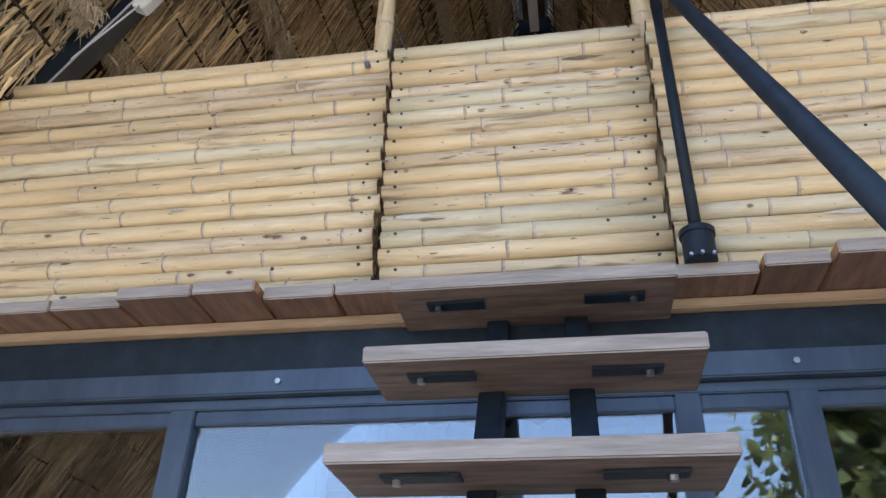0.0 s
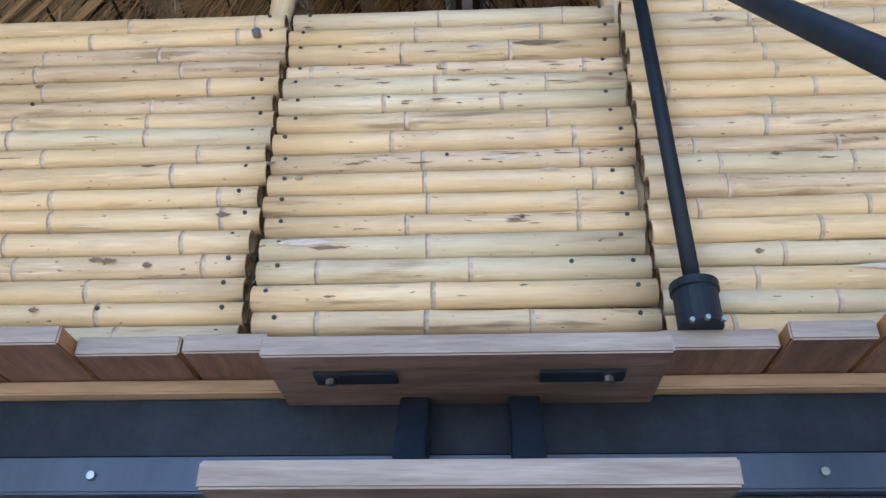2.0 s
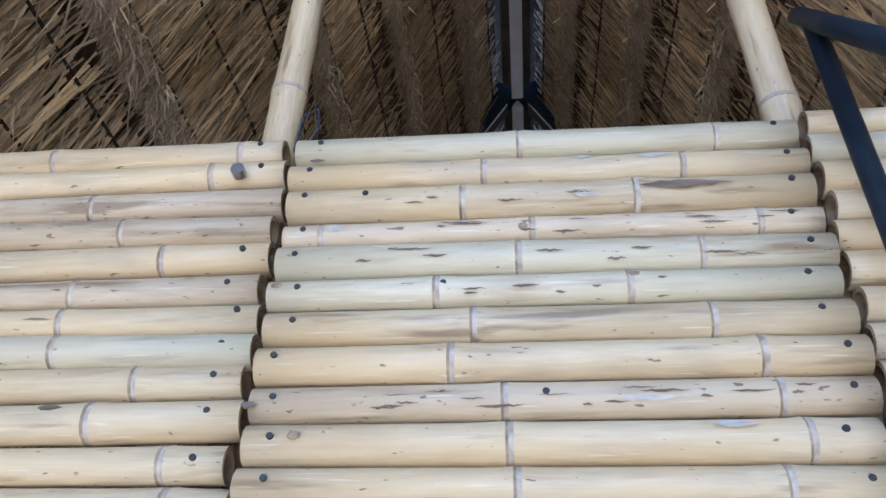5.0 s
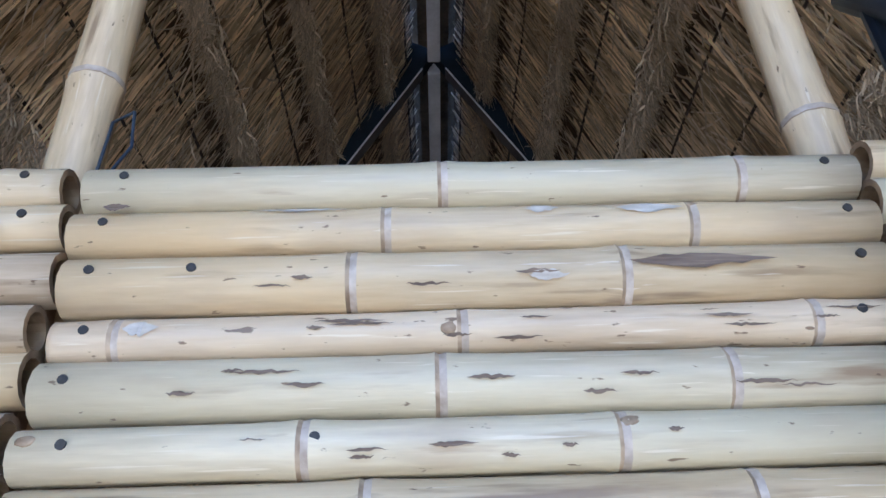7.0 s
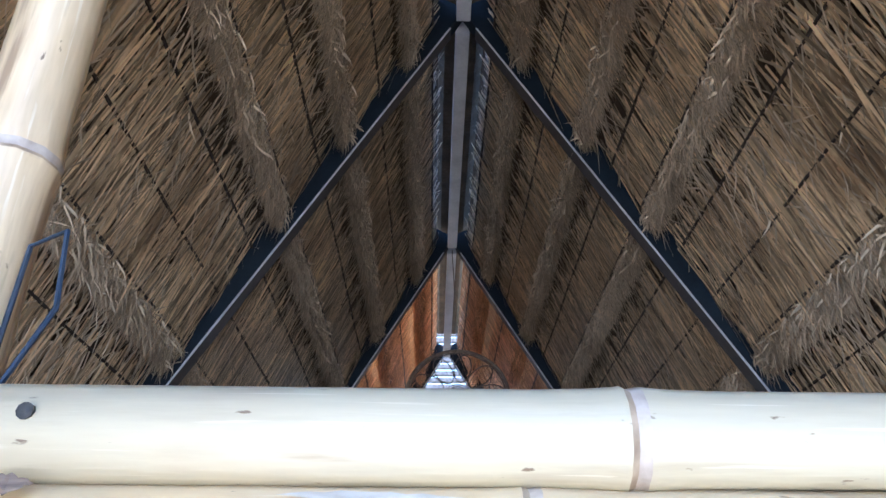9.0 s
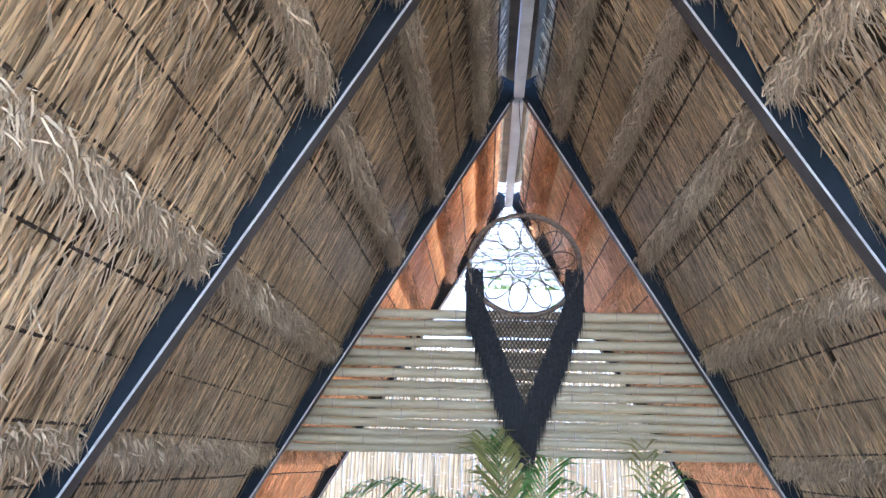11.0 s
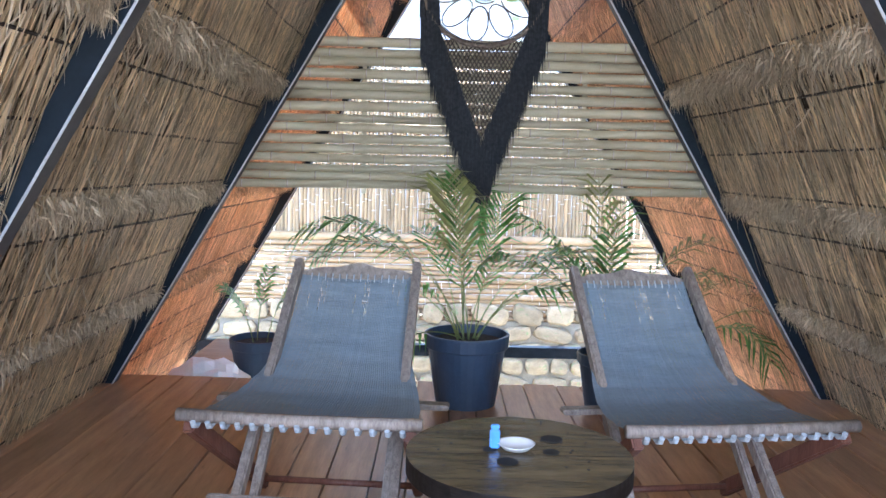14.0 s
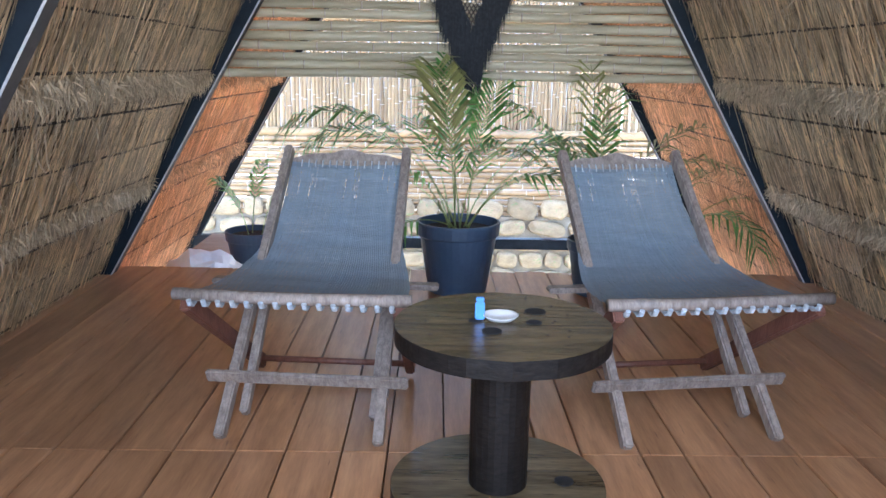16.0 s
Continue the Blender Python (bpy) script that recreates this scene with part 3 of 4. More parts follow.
part("socket", lathe([(0.036, 0.0), (0.036, 0.062), (0.040, 0.064), (0.040, 0.078), (0.030, 0.082)], 24), BLACK_STEEL, rl, smooth=False)
part("upright", tube([(0, 0, 0.07), (-0.002, 0, 0.5), (-0.006, 0, 0.955)], 0.0145, 12), BLACK_STEEL, rl, smooth=True)
part("rail", tube([(-0.006, 0.03, 0.998), (-0.006, -0.05, 0.875), (-0.006, -1.42, -1.265)], 0.0155, 14), BLACK_STEEL, rl, smooth=True)
part("lower_upright", tube([(-0.006, -1.42, -1.265), (-0.006, -1.42, -2.5)], 0.0145, 12), BLACK_STEEL, rl, smooth=True)
for bx, bz in ((-0.05, 0.04), (0.03, 0.03), (-0.01, -0.0)):
    part("bolt", tube([(bx * 0.6, -0.058, -0.012 - bz * 0.1), (bx * 0.6, -0.066, -0.012 - bz * 0.1)], 0.004, 8), CHROME, rl)

# ---- bamboo balustrade ----
rb2 = random.Random(11)


GATE_NODES = ((0.32, 0.59), (0.275, 0.545), (0.24, 0.47), (0.05, 0.333, 0.624), (0.315, 0.544), (0.214, 0.453), (0.259, 0.542), (0.234, 0.59),
              (0.295, 0.60), (0.30, 0.62), (0.31, 0.59), (0.262, 0.576), (0.304,), (0.107, 0.38), (0.317,), (0.11, 0.30, 0.48))
GATE_RADII = (0.0245, 0.0235, 0.0275, 0.0205, 0.0275, 0.0225, 0.0255, 0.0255, 0.0235, 0.0265, 0.024, 0.024, 0.0255, 0.0245, 0.0255, 0.024)
GATE_SCREWS = {2: 0.11, 5: 0.226, 8: 0.345, 11: 0.477, 13: 0.56}
KINDS = {"B": BAMBOO, "G": BAMBOO_GREEN, "W": BAMBOO_WEAR}


def culm_row(parent, x0, x1, rows, ztop, ends, kinds="", clip=False):
    """Stacked culms, top row first. Returns them with their radii."""
    z, made = ztop, []
    for i in range(rows):
        r = GATE_RADII[i] if kinds else rb2.uniform(0.0215, 0.0265)
        z -= r
        a, b = x0 + rb2.uniform(-0.007, 0.007), x1 + rb2.uniform(-0.007, 0.007)
        if clip:
            lim = W * (1 - (z - DK) / ZA) + 0.05 + rb2.uniform(-0.02, 0.02)
            a, b = max(a, -lim), min(b, lim)
        cane = KINDS[kinds[i]] if kinds else rb2.choice((BAMBOO, BAMBOO, BAMBOO, BAMBOO_GREEN, BAMBOO_WEAR))
        k = part("culm", culm(b - a, r * 0.985, rb2, 14, bow=0.0015 if kinds else 0.004, nodes=GATE_NODES[i] if kinds else None), CULM_SLOTS(cane), parent)
        tilt = rb2.uniform(-0.007, 0.007)
        k.location = (a - parent.location.x, rb2.uniform(0.018, 0.028), z - parent.location.z - tilt * (b - a) / 2)
        k.rotation_euler = (0, -tilt, 0)
        holes = [(0.032 if ex < 0 else (b - a) - 0.034) + rb2.uniform(-0.008, 0.008) for ex in ends]
        if kinds:
            holes += [GATE_SCREWS[i]] if i in GATE_SCREWS else []
        elif rb2.random() < 0.3:
            holes.append(rb2.uniform(0.15, (b - a) - 0.15))
        for q in holes:
            part("screw", tube([(q, -r + 0.006, 0.004), (q, -r - 0.001, 0.004)], 0.0042, 10), SCREW, k)
        made.append((k, r))
        z -= r
    return made


def culm_mark(k, r, x0, x1, a0, a1, material, name, seed):
    """A thin torn patch that follows the culm's round face. Angles in degrees above the middle of the face."""
    rng, bm, n = random.Random(seed), bmesh.new(), 12
    lo, hi = [], []
    for i in range(n + 1):
        u = i / n
        taper = min(1, u * 3.5, (1 - u) * 2.2) * rng.uniform(0.7, 1.0)
        mid = (a0 + a1) / 2 + rng.uniform(-2, 2)
        for row, sg in ((lo, -1), (hi, 1)):
            a = radians(mid + sg * (a1 - a0) / 2 * taper)
            row.append(bm.verts.new((x0 + (x1 - x0) * u, -math.cos(a) * (r + 0.0016), math.sin(a) * (r + 0.0016))))
    for i in range(n):
        bm.faces.new((lo[i], lo[i + 1], hi[i + 1], hi[i]))
    part(name, bm, material, k)


SCAR = mat("torn_brown_skin", (0.12, 0.085, 0.065), (0.26, 0.20, 0.155), 30, (0.4, 6, 6), 0.8, 0.4)
BLOOM = mat("bluish_white_bloom", (0.44, 0.40, 0.35), (0.68, 0.645, 0.59), 40, (1, 3, 3), 0.6, 0.2)
gate = group_at("bamboo_gate", 0, 0, DK, "closed gate of stacked pale bamboo poles with screw heads", "gate")
gc = culm_row(gate, -0.35, 0.35, 16, 3.318, (-1, 1), "GBBWGGBBWBBBGGBB")
culm_mark(*gc[2], 0.475, 0.60, -14, 16, SCAR, "torn_skin", 1)
culm_mark(*gc[2], 0.39, 0.425, -30, -10, BLOOM, "bloom", 2)
culm_mark(*gc[1], 0.48, 0.54, 5, 40, BLOOM, "bloom", 3)
culm_mark(*gc[1], 0.40, 0.43, 10, 40, BLOOM, "bloom", 4)
culm_mark(*gc[1], 0.16, 0.25, 30, 48, BLOOM, "bloom", 5)
culm_mark(*gc[9], 0.52, 0.57, 10, 40, BLOOM, "bloom", 6)
culm_mark(*gc[12], 0.03, 0.14, -15, 25, BLOOM, "bloom", 7)
culm_mark(*gc[12], 0.09, 0.17, -30, -10, SCAR, "torn_skin", 8)
culm_mark(*gc[8], 0.42, 0.50, -25, -5, BLOOM, "bloom", 9)
culm_mark(*gc[3], 0.06, 0.09, -10, 30, BLOOM, "bloom", 10)


def bud_scar(k, r, x, a, size, seed):
    """A knobbly bud scar seated on a node."""
    bm = bmesh.new()
    bmesh.ops.create_icosphere(bm, subdivisions=2, radius=1.0)
    for v in bm.verts:
        v.co *= 1 + 0.35 * noise.noise(v.co * 1.9 + Vector((seed * 5.0, 0, 0)))
        v.co = Vector((v.co.x * size, v.co.y * size * 0.22, v.co.z * size * 0.75))
    bm.transform(Matrix.Translation((x, 0, 0)) @ Matrix.Rotation(radians(-a), 4, "X") @ Matrix.Translation((0, -r * 0.99, 0)))
    part("bud_scar", bm, BAMBOO_NODE, k, smooth=True)


for n, (row, x, a) in enumerate(((3, 0.325, -8), (5, 0.462, 28), (5, 0.012, 20), (6, 0.266, -55), (7, 0.592, 40), (1, 0.548, 42), (9, 0.06, 10), (11, 0.58, 15), (14, 0.318, 5))):
    bud_scar(*gc[row], x, a, 0.0075, n)
for n in range(60):
    q = rb2.choice((2, 3, 3, 4, 5, 8, 8, 8, 11, 14))
    x = rb2.uniform(0.1, 0.64)
    c0, hw = rb2.uniform(-35, 20), rb2.uniform(1.5, 5)
    culm_mark(*gc[q], x, x + rb2.uniform(0.012, 0.06), c0 - hw, c0 + hw, SCAR, "insect_trail", 20 + n)
pl = group_at("bamboo_balustrade", -1.0, 0, DK, "balustrade of stacked pale bamboo poles on the deck edge", "balustrade", "bamboo balustrades")
lc = culm_row(pl, -2.2, -0.366, 17, 3.325, (1,), "", True)
culm_mark(lc[11][0], lc[11][1], 0.95, 1.0, 0, 35, BLOOM, "bloom", 60)
for n in range(16):
    q, x = rb2.choice(lc), rb2.uniform(0.2, 1.1)
    culm_mark(*q, x, x + rb2.uniform(0.015, 0.07), -14, -8 + rb2.uniform(-3, 4), SCAR, "insect_trail", 70 + n)
for n in range(14):
    k, r = rb2.choice(lc)
    x, a = rb2.uniform(0.5, 1.6), rb2.uniform(-25, 30)
    culm_mark(k, r, x, x + rb2.uniform(0.018, 0.035), a - 14, a + 14, SCAR, "knot", 120 + n)
pr = group_at("bamboo_balustrade", 1.0, 0, DK, "balustrade of stacked pale bamboo poles on the deck edge", "balustrade", "bamboo balustrades")
rc2 = culm_row(pr, 0.366, 2.2, 17, 3.335, (), "", True)
culm_mark(*rc2[2], 0.10, 0.26, 0, 45, BLOOM, "bloom", 61)
culm_mark(*rc2[12], 0.20, 0.26, 0, 45, BLOOM, "bloom", 62)
culm_mark(*rc2[14], 0.33, 0.50, -5, 40, BLOOM, "bloom", 63)
for n in range(16):
    q, x = rb2.choice(rc2), rb2.uniform(0.05, 0.8)
    culm_mark(*q, x, x + rb2.uniform(0.015, 0.07), -14, -8 + rb2.uniform(-3, 4), SCAR, "insect_trail", 90 + n)
for n in range(8):
    k, r = rb2.choice(rc2)
    x, a = rb2.uniform(0.1, 0.7), rb2.uniform(-25, 30)
    culm_mark(k, r, x, x + rb2.uniform(0.018, 0.035), a - 14, a + 14, SCAR, "knot", 140 + n)
for p, x0, x1 in ((gate, -0.33, 0.33), (pl, -0.40, -0.40), (pr, 0.42, 0.42)):
    for xx in sorted({x0, x1}):
        part("backing_post", box(xx - p.location.x - 0.015, xx - p.location.x + 0.015, 0.052, 0.078, 0.0, 0.74, bevel=0.003), JOIST, p)
part("bolt_head", tube([(0.575, -0.003, 0.745), (0.575, -0.018, 0.745)], 0.010, 12), CHROME, pl)
for xx, top in ((-0.41, 5.05), (0.375, 5.1)):
    k = tagged(obj("bamboo_post", culm(top - DK, 0.029, rb2), CULM_SLOTS(BAMBOO)), "upright pale bamboo post rising to the roof", "post", "bamboo posts")
    k.matrix_world = Matrix.Translation((xx, 0.085, DK)) @ Matrix.Rotation(-math.pi / 2, 4, "Y")
w = tagged(obj("tie_wire", tube([(-0.385, 0.08, 3.36), (-0.37, 0.06, 3.42), (-0.345, 0.05, 3.425), (-0.335, 0.04, 3.37), (-0.35, 0.03, 3.32)], 0.0018, 6), ALU), "thin grey wire tied round the bamboo post", "wire")

# ---- gable screen ----
sc = group_at("bamboo_screen", 0, 4.60, DK, "horizontal split bamboo slats across the gable", "screen")
z = 1.94
while z > 1.10:
    r = rb2.uniform(0.022, 0.028)
    hw = W * (1 - z / ZA) + 0.02
    k = part("slat", culm(2 * hw, r, rb2, 10, bow=0.006), CULM_SLOTS(SCREEN), sc)
    k.location = (-hw, 0.055, z)
    z -= 2 * r + rb2.choice((0.002, 0.004, 0.007, 0.012))
for xx in (-0.62, 0.62):
    part("upright", box(xx - 0.012, xx + 0.012, 0.085, 0.105, 1.1, 1.95), SCREEN, sc)

# ---- loft furniture ----
def sling_chair():
    c = group_at("sling_chair", 0, 0, 0, "folding grey wooden lounge chair with blue-grey woven cord sling", "lounge chair", "lounge chairs")
    for sx in (-1, 1):
        top, foot = (sx * 0.245, 0.935, 0.858), (sx * 0.262, 0.0, 0.0)
        part("back_post", beam_between(foot, top, 0.034, 0.05, (0, -0.7, 0.7), 0.006), CHAIR_WOOD, c)
        part("seat_rail", beam_between((sx * 0.335, -0.03, 0.475), (sx * 0.30, 0.62, 0.03), 0.036, 0.055, (0, 0.6, 0.8), 0.006), CHAIR_RED, c)
        part("rear_leg", beam_between((sx * 0.225, 0.53, 0.42), (sx * 0.225, 0.15, 0.022), 0.03, 0.045, (0, -0.7, 0.7), 0.006), CHAIR_WOOD, c)
    part("front_bar", tube([(-0.372, -0.03, 0.502), (-0.1, -0.03, 0.496), (0.1, -0.03, 0.498), (0.372, -0.03, 0.502)], 0.020, 10), CHAIR_WOOD, c, smooth=True)
    part("cross_bar", beam_between((-0.42, 0.45, 0.415), (0.42, 0.45, 0.415), 0.055, 0.020, (0, 0, 1), 0.005), CHAIR_WOOD, c)
    part("foot_bar", beam_between((-0.345, 0.135, 0.165), (0.345, 0.135, 0.165), 0.022, 0.048, (0, -0.4, 0.9), 0.006), CHAIR_WOOD, c)
    part("rear_bar", tube([(-0.30, 0.58, 0.06), (0.30, 0.58, 0.06)], 0.013, 8), CHAIR_RED, c, smooth=True)
    # crest with a waved upper edge
    bm = bmesh.new()
    n, rows = 20, []
    for i in range(n + 1):
        u = -1 + 2 * i / n
        h = 0.044 + 0.014 * math.cos(u * math.pi) + 0.005 * math.cos(u * math.pi * 3)
        rows.append([bm.verts.new((u * 0.245, 0.918 + q * 0.68 + t, 0.792 + q - t)) for q, t in ((0, 0), (h, 0), (h, 0.018), (0, 0.018))])
    for a, b in zip(rows, rows[1:]):
        for q in range(4):
            bm.faces.new((a[q], b[q], b[(q + 1) % 4], a[(q + 1) % 4]))
    bm.faces.new(rows[0])
    bm.faces.new(rows[-1][::-1])
    bmesh.ops.recalc_face_normals(bm, faces=bm.faces)
    part("crest", bm, CHAIR_WOOD, c)
    # sling of lengthwise cords with a woven waviness
    rc = random.Random(5)
    prof = [(0.928, 0.806, 0.236), (0.91, 0.787, 0.236), (0.86, 0.730, 0.236), (0.78, 0.652, 0.237), (0.70, 0.588, 0.246), (0.61, 0.532, 0.264), (0.50, 0.488, 0.292), (0.38, 0.464, 0.318), (0.25, 0.462, 0.337), (0.12, 0.473, 0.345), (0.03, 0.485, 0.350), (-0.02, 0.49, 0.35)]
    fine = []
    for a, b in zip(prof, prof[1:]):
        for q in range(5):
            fine.append(tuple(a[i] + (b[i] - a[i]) * q / 5 for i in range(3)))
    fine.append(prof[-1])
    bm = bmesh.new()
    cords = 72
    for k in range(cords):
        u0, u1 = -1 + 2 * k / cords, -1 + 2 * (k + 0.985) / cords
        loose = rc.random() < 0.12
        prev = None
        for i, (y, z, hw) in enumerate(fine):
            wob = 0.0006 * math.sin(i * 1.9 + k * math.pi) + rc.uniform(-0.0004, 0.0004)
            gap = 0.0022 if loose and i < 14 and rc.random() < 0.45 else 0.0
            dz = -0.0072 * (1 - abs(u0)) + 0.0016 * math.sin(i * 2.3 + 3.0 * math.sin(u0 * 2.5 + i * 0.4))
            row = [bm.verts.new((u0 * hw + gap, y, z + wob + dz)), bm.verts.new(((u0 + u1) / 2 * hw, y, z + wob + 0.0010 + dz)), bm.verts.new((u1 * hw, y, z + wob + dz))]
            if prev:
                for q in (0, 1):
                    bm.faces.new((prev[q], prev[q + 1], row[q + 1], row[q]))
            prev = row
    tagged(part("sling", bm, SLING, c, "blue-grey woven cord sling", smooth=True), kind="stuff")
    for k in range(15):
        x = -0.315 + 0.63 * k / 14
        part("cord_loop", tube([(x, 0.004, 0.474), (x, -0.022, 0.466), (x, -0.046, 0.474), (x, -0.053, 0.488)], 0.009, 6), CORD, c)
    for k in range(14):
        x = -0.19 + 0.38 * k / 13
        part("top_loop", tube([(x, 0.900, 0.785), (x, 0.907, 0.799), (x, 0.917, 0.812)], 0.0030, 5), CORD, c)
    return c


chair = sling_chair()
chair.matrix_world = pose(-0.585, 2.49, DK, 0, 0, -4.5)
copy_thing(chair, pose(0.745, 2.50, DK, 0, 0, 8))

# cable-spool table
tb = group_at("spool_table", 0.04, 2.17, DK, "dark-stained wooden cable spool used as a low table", "table")


def disc(parent, name, z0, z1, r, cuts):
    edges = [-r] + cuts + [r]
    for a, b in zip(edges, edges[1:]):
        a, b = a + (0.0016 if a > -r else 0), b - (0.0016 if b < r else 0)
        pts = []
        for side in (1, -1):
            ys = np.linspace(a, b, 14)[::side]
            pts += [(side * math.sqrt(max(0, r * r - y * y)), y) for y in ys]
        keep = []
        for p in pts:
            if not keep or (Vector(p) - Vector(keep[-1])).length > 1e-4:
                keep.append(p)
        if (Vector(keep[0]) - Vector(keep[-1])).length < 1e-4:
            keep.pop()
        bm = bmesh.new()
        lo, hi = [bm.verts.new((x, y, z0)) for x, y in keep], [bm.verts.new((x, y, z1)) for x, y in keep]
        bm.faces.new(lo[::-1])
        bm.faces.new(hi)
        for i in range(len(keep)):
            q = (i + 1) % len(keep)
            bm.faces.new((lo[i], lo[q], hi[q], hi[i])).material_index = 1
        part(name, bm, [SPOOL, SPOOL_SIDE_SHADE], parent)


disc(tb, "top_board", 0.475, 0.525, 0.295, [-0.02])
disc(tb, "base_board", 0.0, 0.05, 0.305, [-0.13, 0.06])
part("drum", lathe([(0.083, 0.05), (0.083, 0.475)], 28), SPOOL_SIDE_SHADE, tb, smooth=False)
# holes are flat discs, the dark of each recess painted near-black
for hx, hy, hr in ((0.10, 0.10, 0.030), (-0.035, -0.075, 0.027), (-0.075, 0.01, 0.019), (0.085, 0.0, 0.022)):
    part("bolt_hole", lathe([(hr, 0.5245), (hr, 0.5275)], 20), SPOOL_HOLE, tb).location = (hx, hy, 0)
part("bolt_hole", lathe([(0.028, 0.05), (0.028, 0.053)], 20), SPOOL_HOLE, tb).location = (0.19, 0.0, 0)
rn = random.Random(8)
for k in range(22):
    a, rr = rn.uniform(0, 6.28), rn.uniform(0.1, 0.27)
    part("nail_head", lathe([(0.0035, 0.525), (0.0035, 0.527)], 8), SPOOL_HOLE, tb).location = (rr * math.cos(a), rr * math.sin(a), 0)
ash = group_at("ashtray", 0.035, 2.19, DK + 0.5285, "small round white ceramic ashtray on the spool table", "ashtray")
part("dish", lathe([(0.036, 0.0), (0.048, 0.012), (0.050, 0.014), (0.045, 0.013), (0.034, 0.005), (0.002, 0.004)], 28), WHITE_PAINT, ash, smooth=True)
li = group_at("lighter", -0.022, 2.19, DK + 0.5265, "blue plastic lighter standing on the spool table", "lighter")
part("body", box(-0.013, 0.013, -0.008, 0.008, 0, 0.052, bevel=0.004), BLUE, li)
part("cap", box(-0.011, 0.011, -0.007, 0.007, 0.053, 0.064, bevel=0.002), BLUE, li)


def flower_pot(x, y, z, r, h, label):
    p = group_at("flower_pot", x, y, z, label, "flower pot", "flower pots")
    part("body", lathe([(r * 0.70, 0.0), (r * 0.93, h * 0.86), (r * 0.90, h * 0.86), (r * 0.66, 0.02)], 36), POT, p, smooth=False)
    part("rim", lathe([(r * 0.95, h * 0.80), (r * 0.98, h * 0.82), (r, h * 0.98), (r * 0.985, h), (r * 0.93, h), (r * 0.91, h * 0.84)], 36), POT, p)
    part("soil", lathe([(r * 0.9, h * 0.83), (r * 0.9, h * 0.88), (r * 0.5, h * 0.90), (0.01, h * 0.90)], 24), SOIL, p)
    return p


def frond(bm, leafbm, base, az, lean, length, droop, leaf, rng, start=0.45):
    """A feather leaf: arched midrib with paired drooping leaflets."""
    pts, p, el = [], Vector(base), math.pi / 2 - lean
    n = 12
    for i in range(n + 1):
        pts.append(p.copy())
        el -= droop / n * (0.4 + 1.4 * i / n)
        p = p + Vector((math.cos(az) * math.cos(el), math.sin(az) * math.cos(el), math.sin(el))) * (length / n)
    add_tube(bm, pts, 0.0046, 6, 0.25)
    for i in range(int(n * start * 3), 3 * n, 1 if leaf > 0.23 else 2):
        t = i / 3
        a = int(min(t, n - 1))
        q = pts[a].lerp(pts[a + 1], t - a)
        d = (pts[a + 1] - pts[a]).normalized()
        s = d.cross(Vector((0, 0, 1)))
        s = s.normalized() if s.length > 0.05 else Vector((1, 0, 0))
        prof = math.sin(math.pi * min(1, (i / (3 * n) - start) / (1 - start) * 0.85 + 0.12))
        for sg in (-1, 1):
            L = leaf * (0.65 + 0.75 * prof) * rng.uniform(0.85, 1.1)
            out = (s * sg * 0.72 + d * rng.uniform(0.65, 0.95) + Vector((0, 0, rng.uniform(-0.05, 0.22)))).normalized()
            wv = d.cross(out).cross(out).normalized() * (0.0066 + 0.0030 * prof)
            m1 = q + out * L * 0.5
            tip = q + out * L + Vector((0, 0, -L * rng.uniform(0.25, 0.6)))
            v = [leafbm.verts.new(k) for k in (q - wv * 0.3, q + wv * 0.3, m1 + wv, m1 - wv, tip)]
            leafbm.faces.new((v[0], v[1], v[2], v[3]))
            leafbm.faces.new((v[3], v[2], v[4]))


def palm(x, y, z, fronds, label, seed, old=0.2):
    """fronds: (azimuth degrees, lean, length, droop, leaflet length)."""
    rng = random.Random(seed)
    e = group_at("palm_plant", x, y, z, label, "potted palm", "potted palms")
    for az, lean, ln, dr, lf in fronds:
        a = radians(az)
        sb, lb = bmesh.new(), bmesh.new()
        frond(sb, lb, (0.03 * math.cos(a) + rng.uniform(-0.03, 0.03), 0.03 * math.sin(a) + rng.uniform(-0.03, 0.03), -0.01), a, radians(lean), ln, radians(dr), lf, rng)
        f = part("frond_stem", sb, STEM, e, smooth=True)
        part("feather_leaf", lb, LEAF_OLD if rng.random() < old else LEAF, f)
    return e


flower_pot(-0.02, 4.33, DK, 0.228, 0.385, "slate-blue plastic pot holding a green palm")
palm(-0.02, 4.33, DK + 0.346, [
    (95, 5, 0.98, 30, 0.26), (60, 8, 0.92, 40, 0.26), (250, 6, 0.95, 35, 0.28), (184, 12, 1.18, 100, 0.28), (168, 20, 1.12, 100, 0.26),
    (10, 18, 0.95, 95, 0.24), (-12, 28, 0.85, 105, 0.22), (330, 24, 0.75, 95, 0.20), (215, 20, 0.62, 70, 0.18),
    (120, 14, 0.8, 60, 0.2), (300, 12, 0.7, 60, 0.2), (100, 22, 0.7, 70, 0.2), (228, 62, 0.78, 75, 0.16), (20, 30, 1.0, 90, 0.2), (200, 30, 0.8, 80, 0.2)], "green areca palm with arching feathery fronds in a pot", 4, old=0.08)
flower_pot(-1.36, 5.32, 2.28, 0.19, 0.33, "slate-blue plastic pot on the rear ledge")
palm(-1.36, 5.32, 2.577, [(170, 12, 0.45, 40, 0.12), (20, 10, 0.5, 40, 0.12), (80, 8, 0.55, 40, 0.12)], "small sparse palm in a pot on the ledge", 9)
flower_pot(1.32, 5.17, 2.28, 0.2, 0.34, "dark plastic pot on the rear ledge behind a chair")
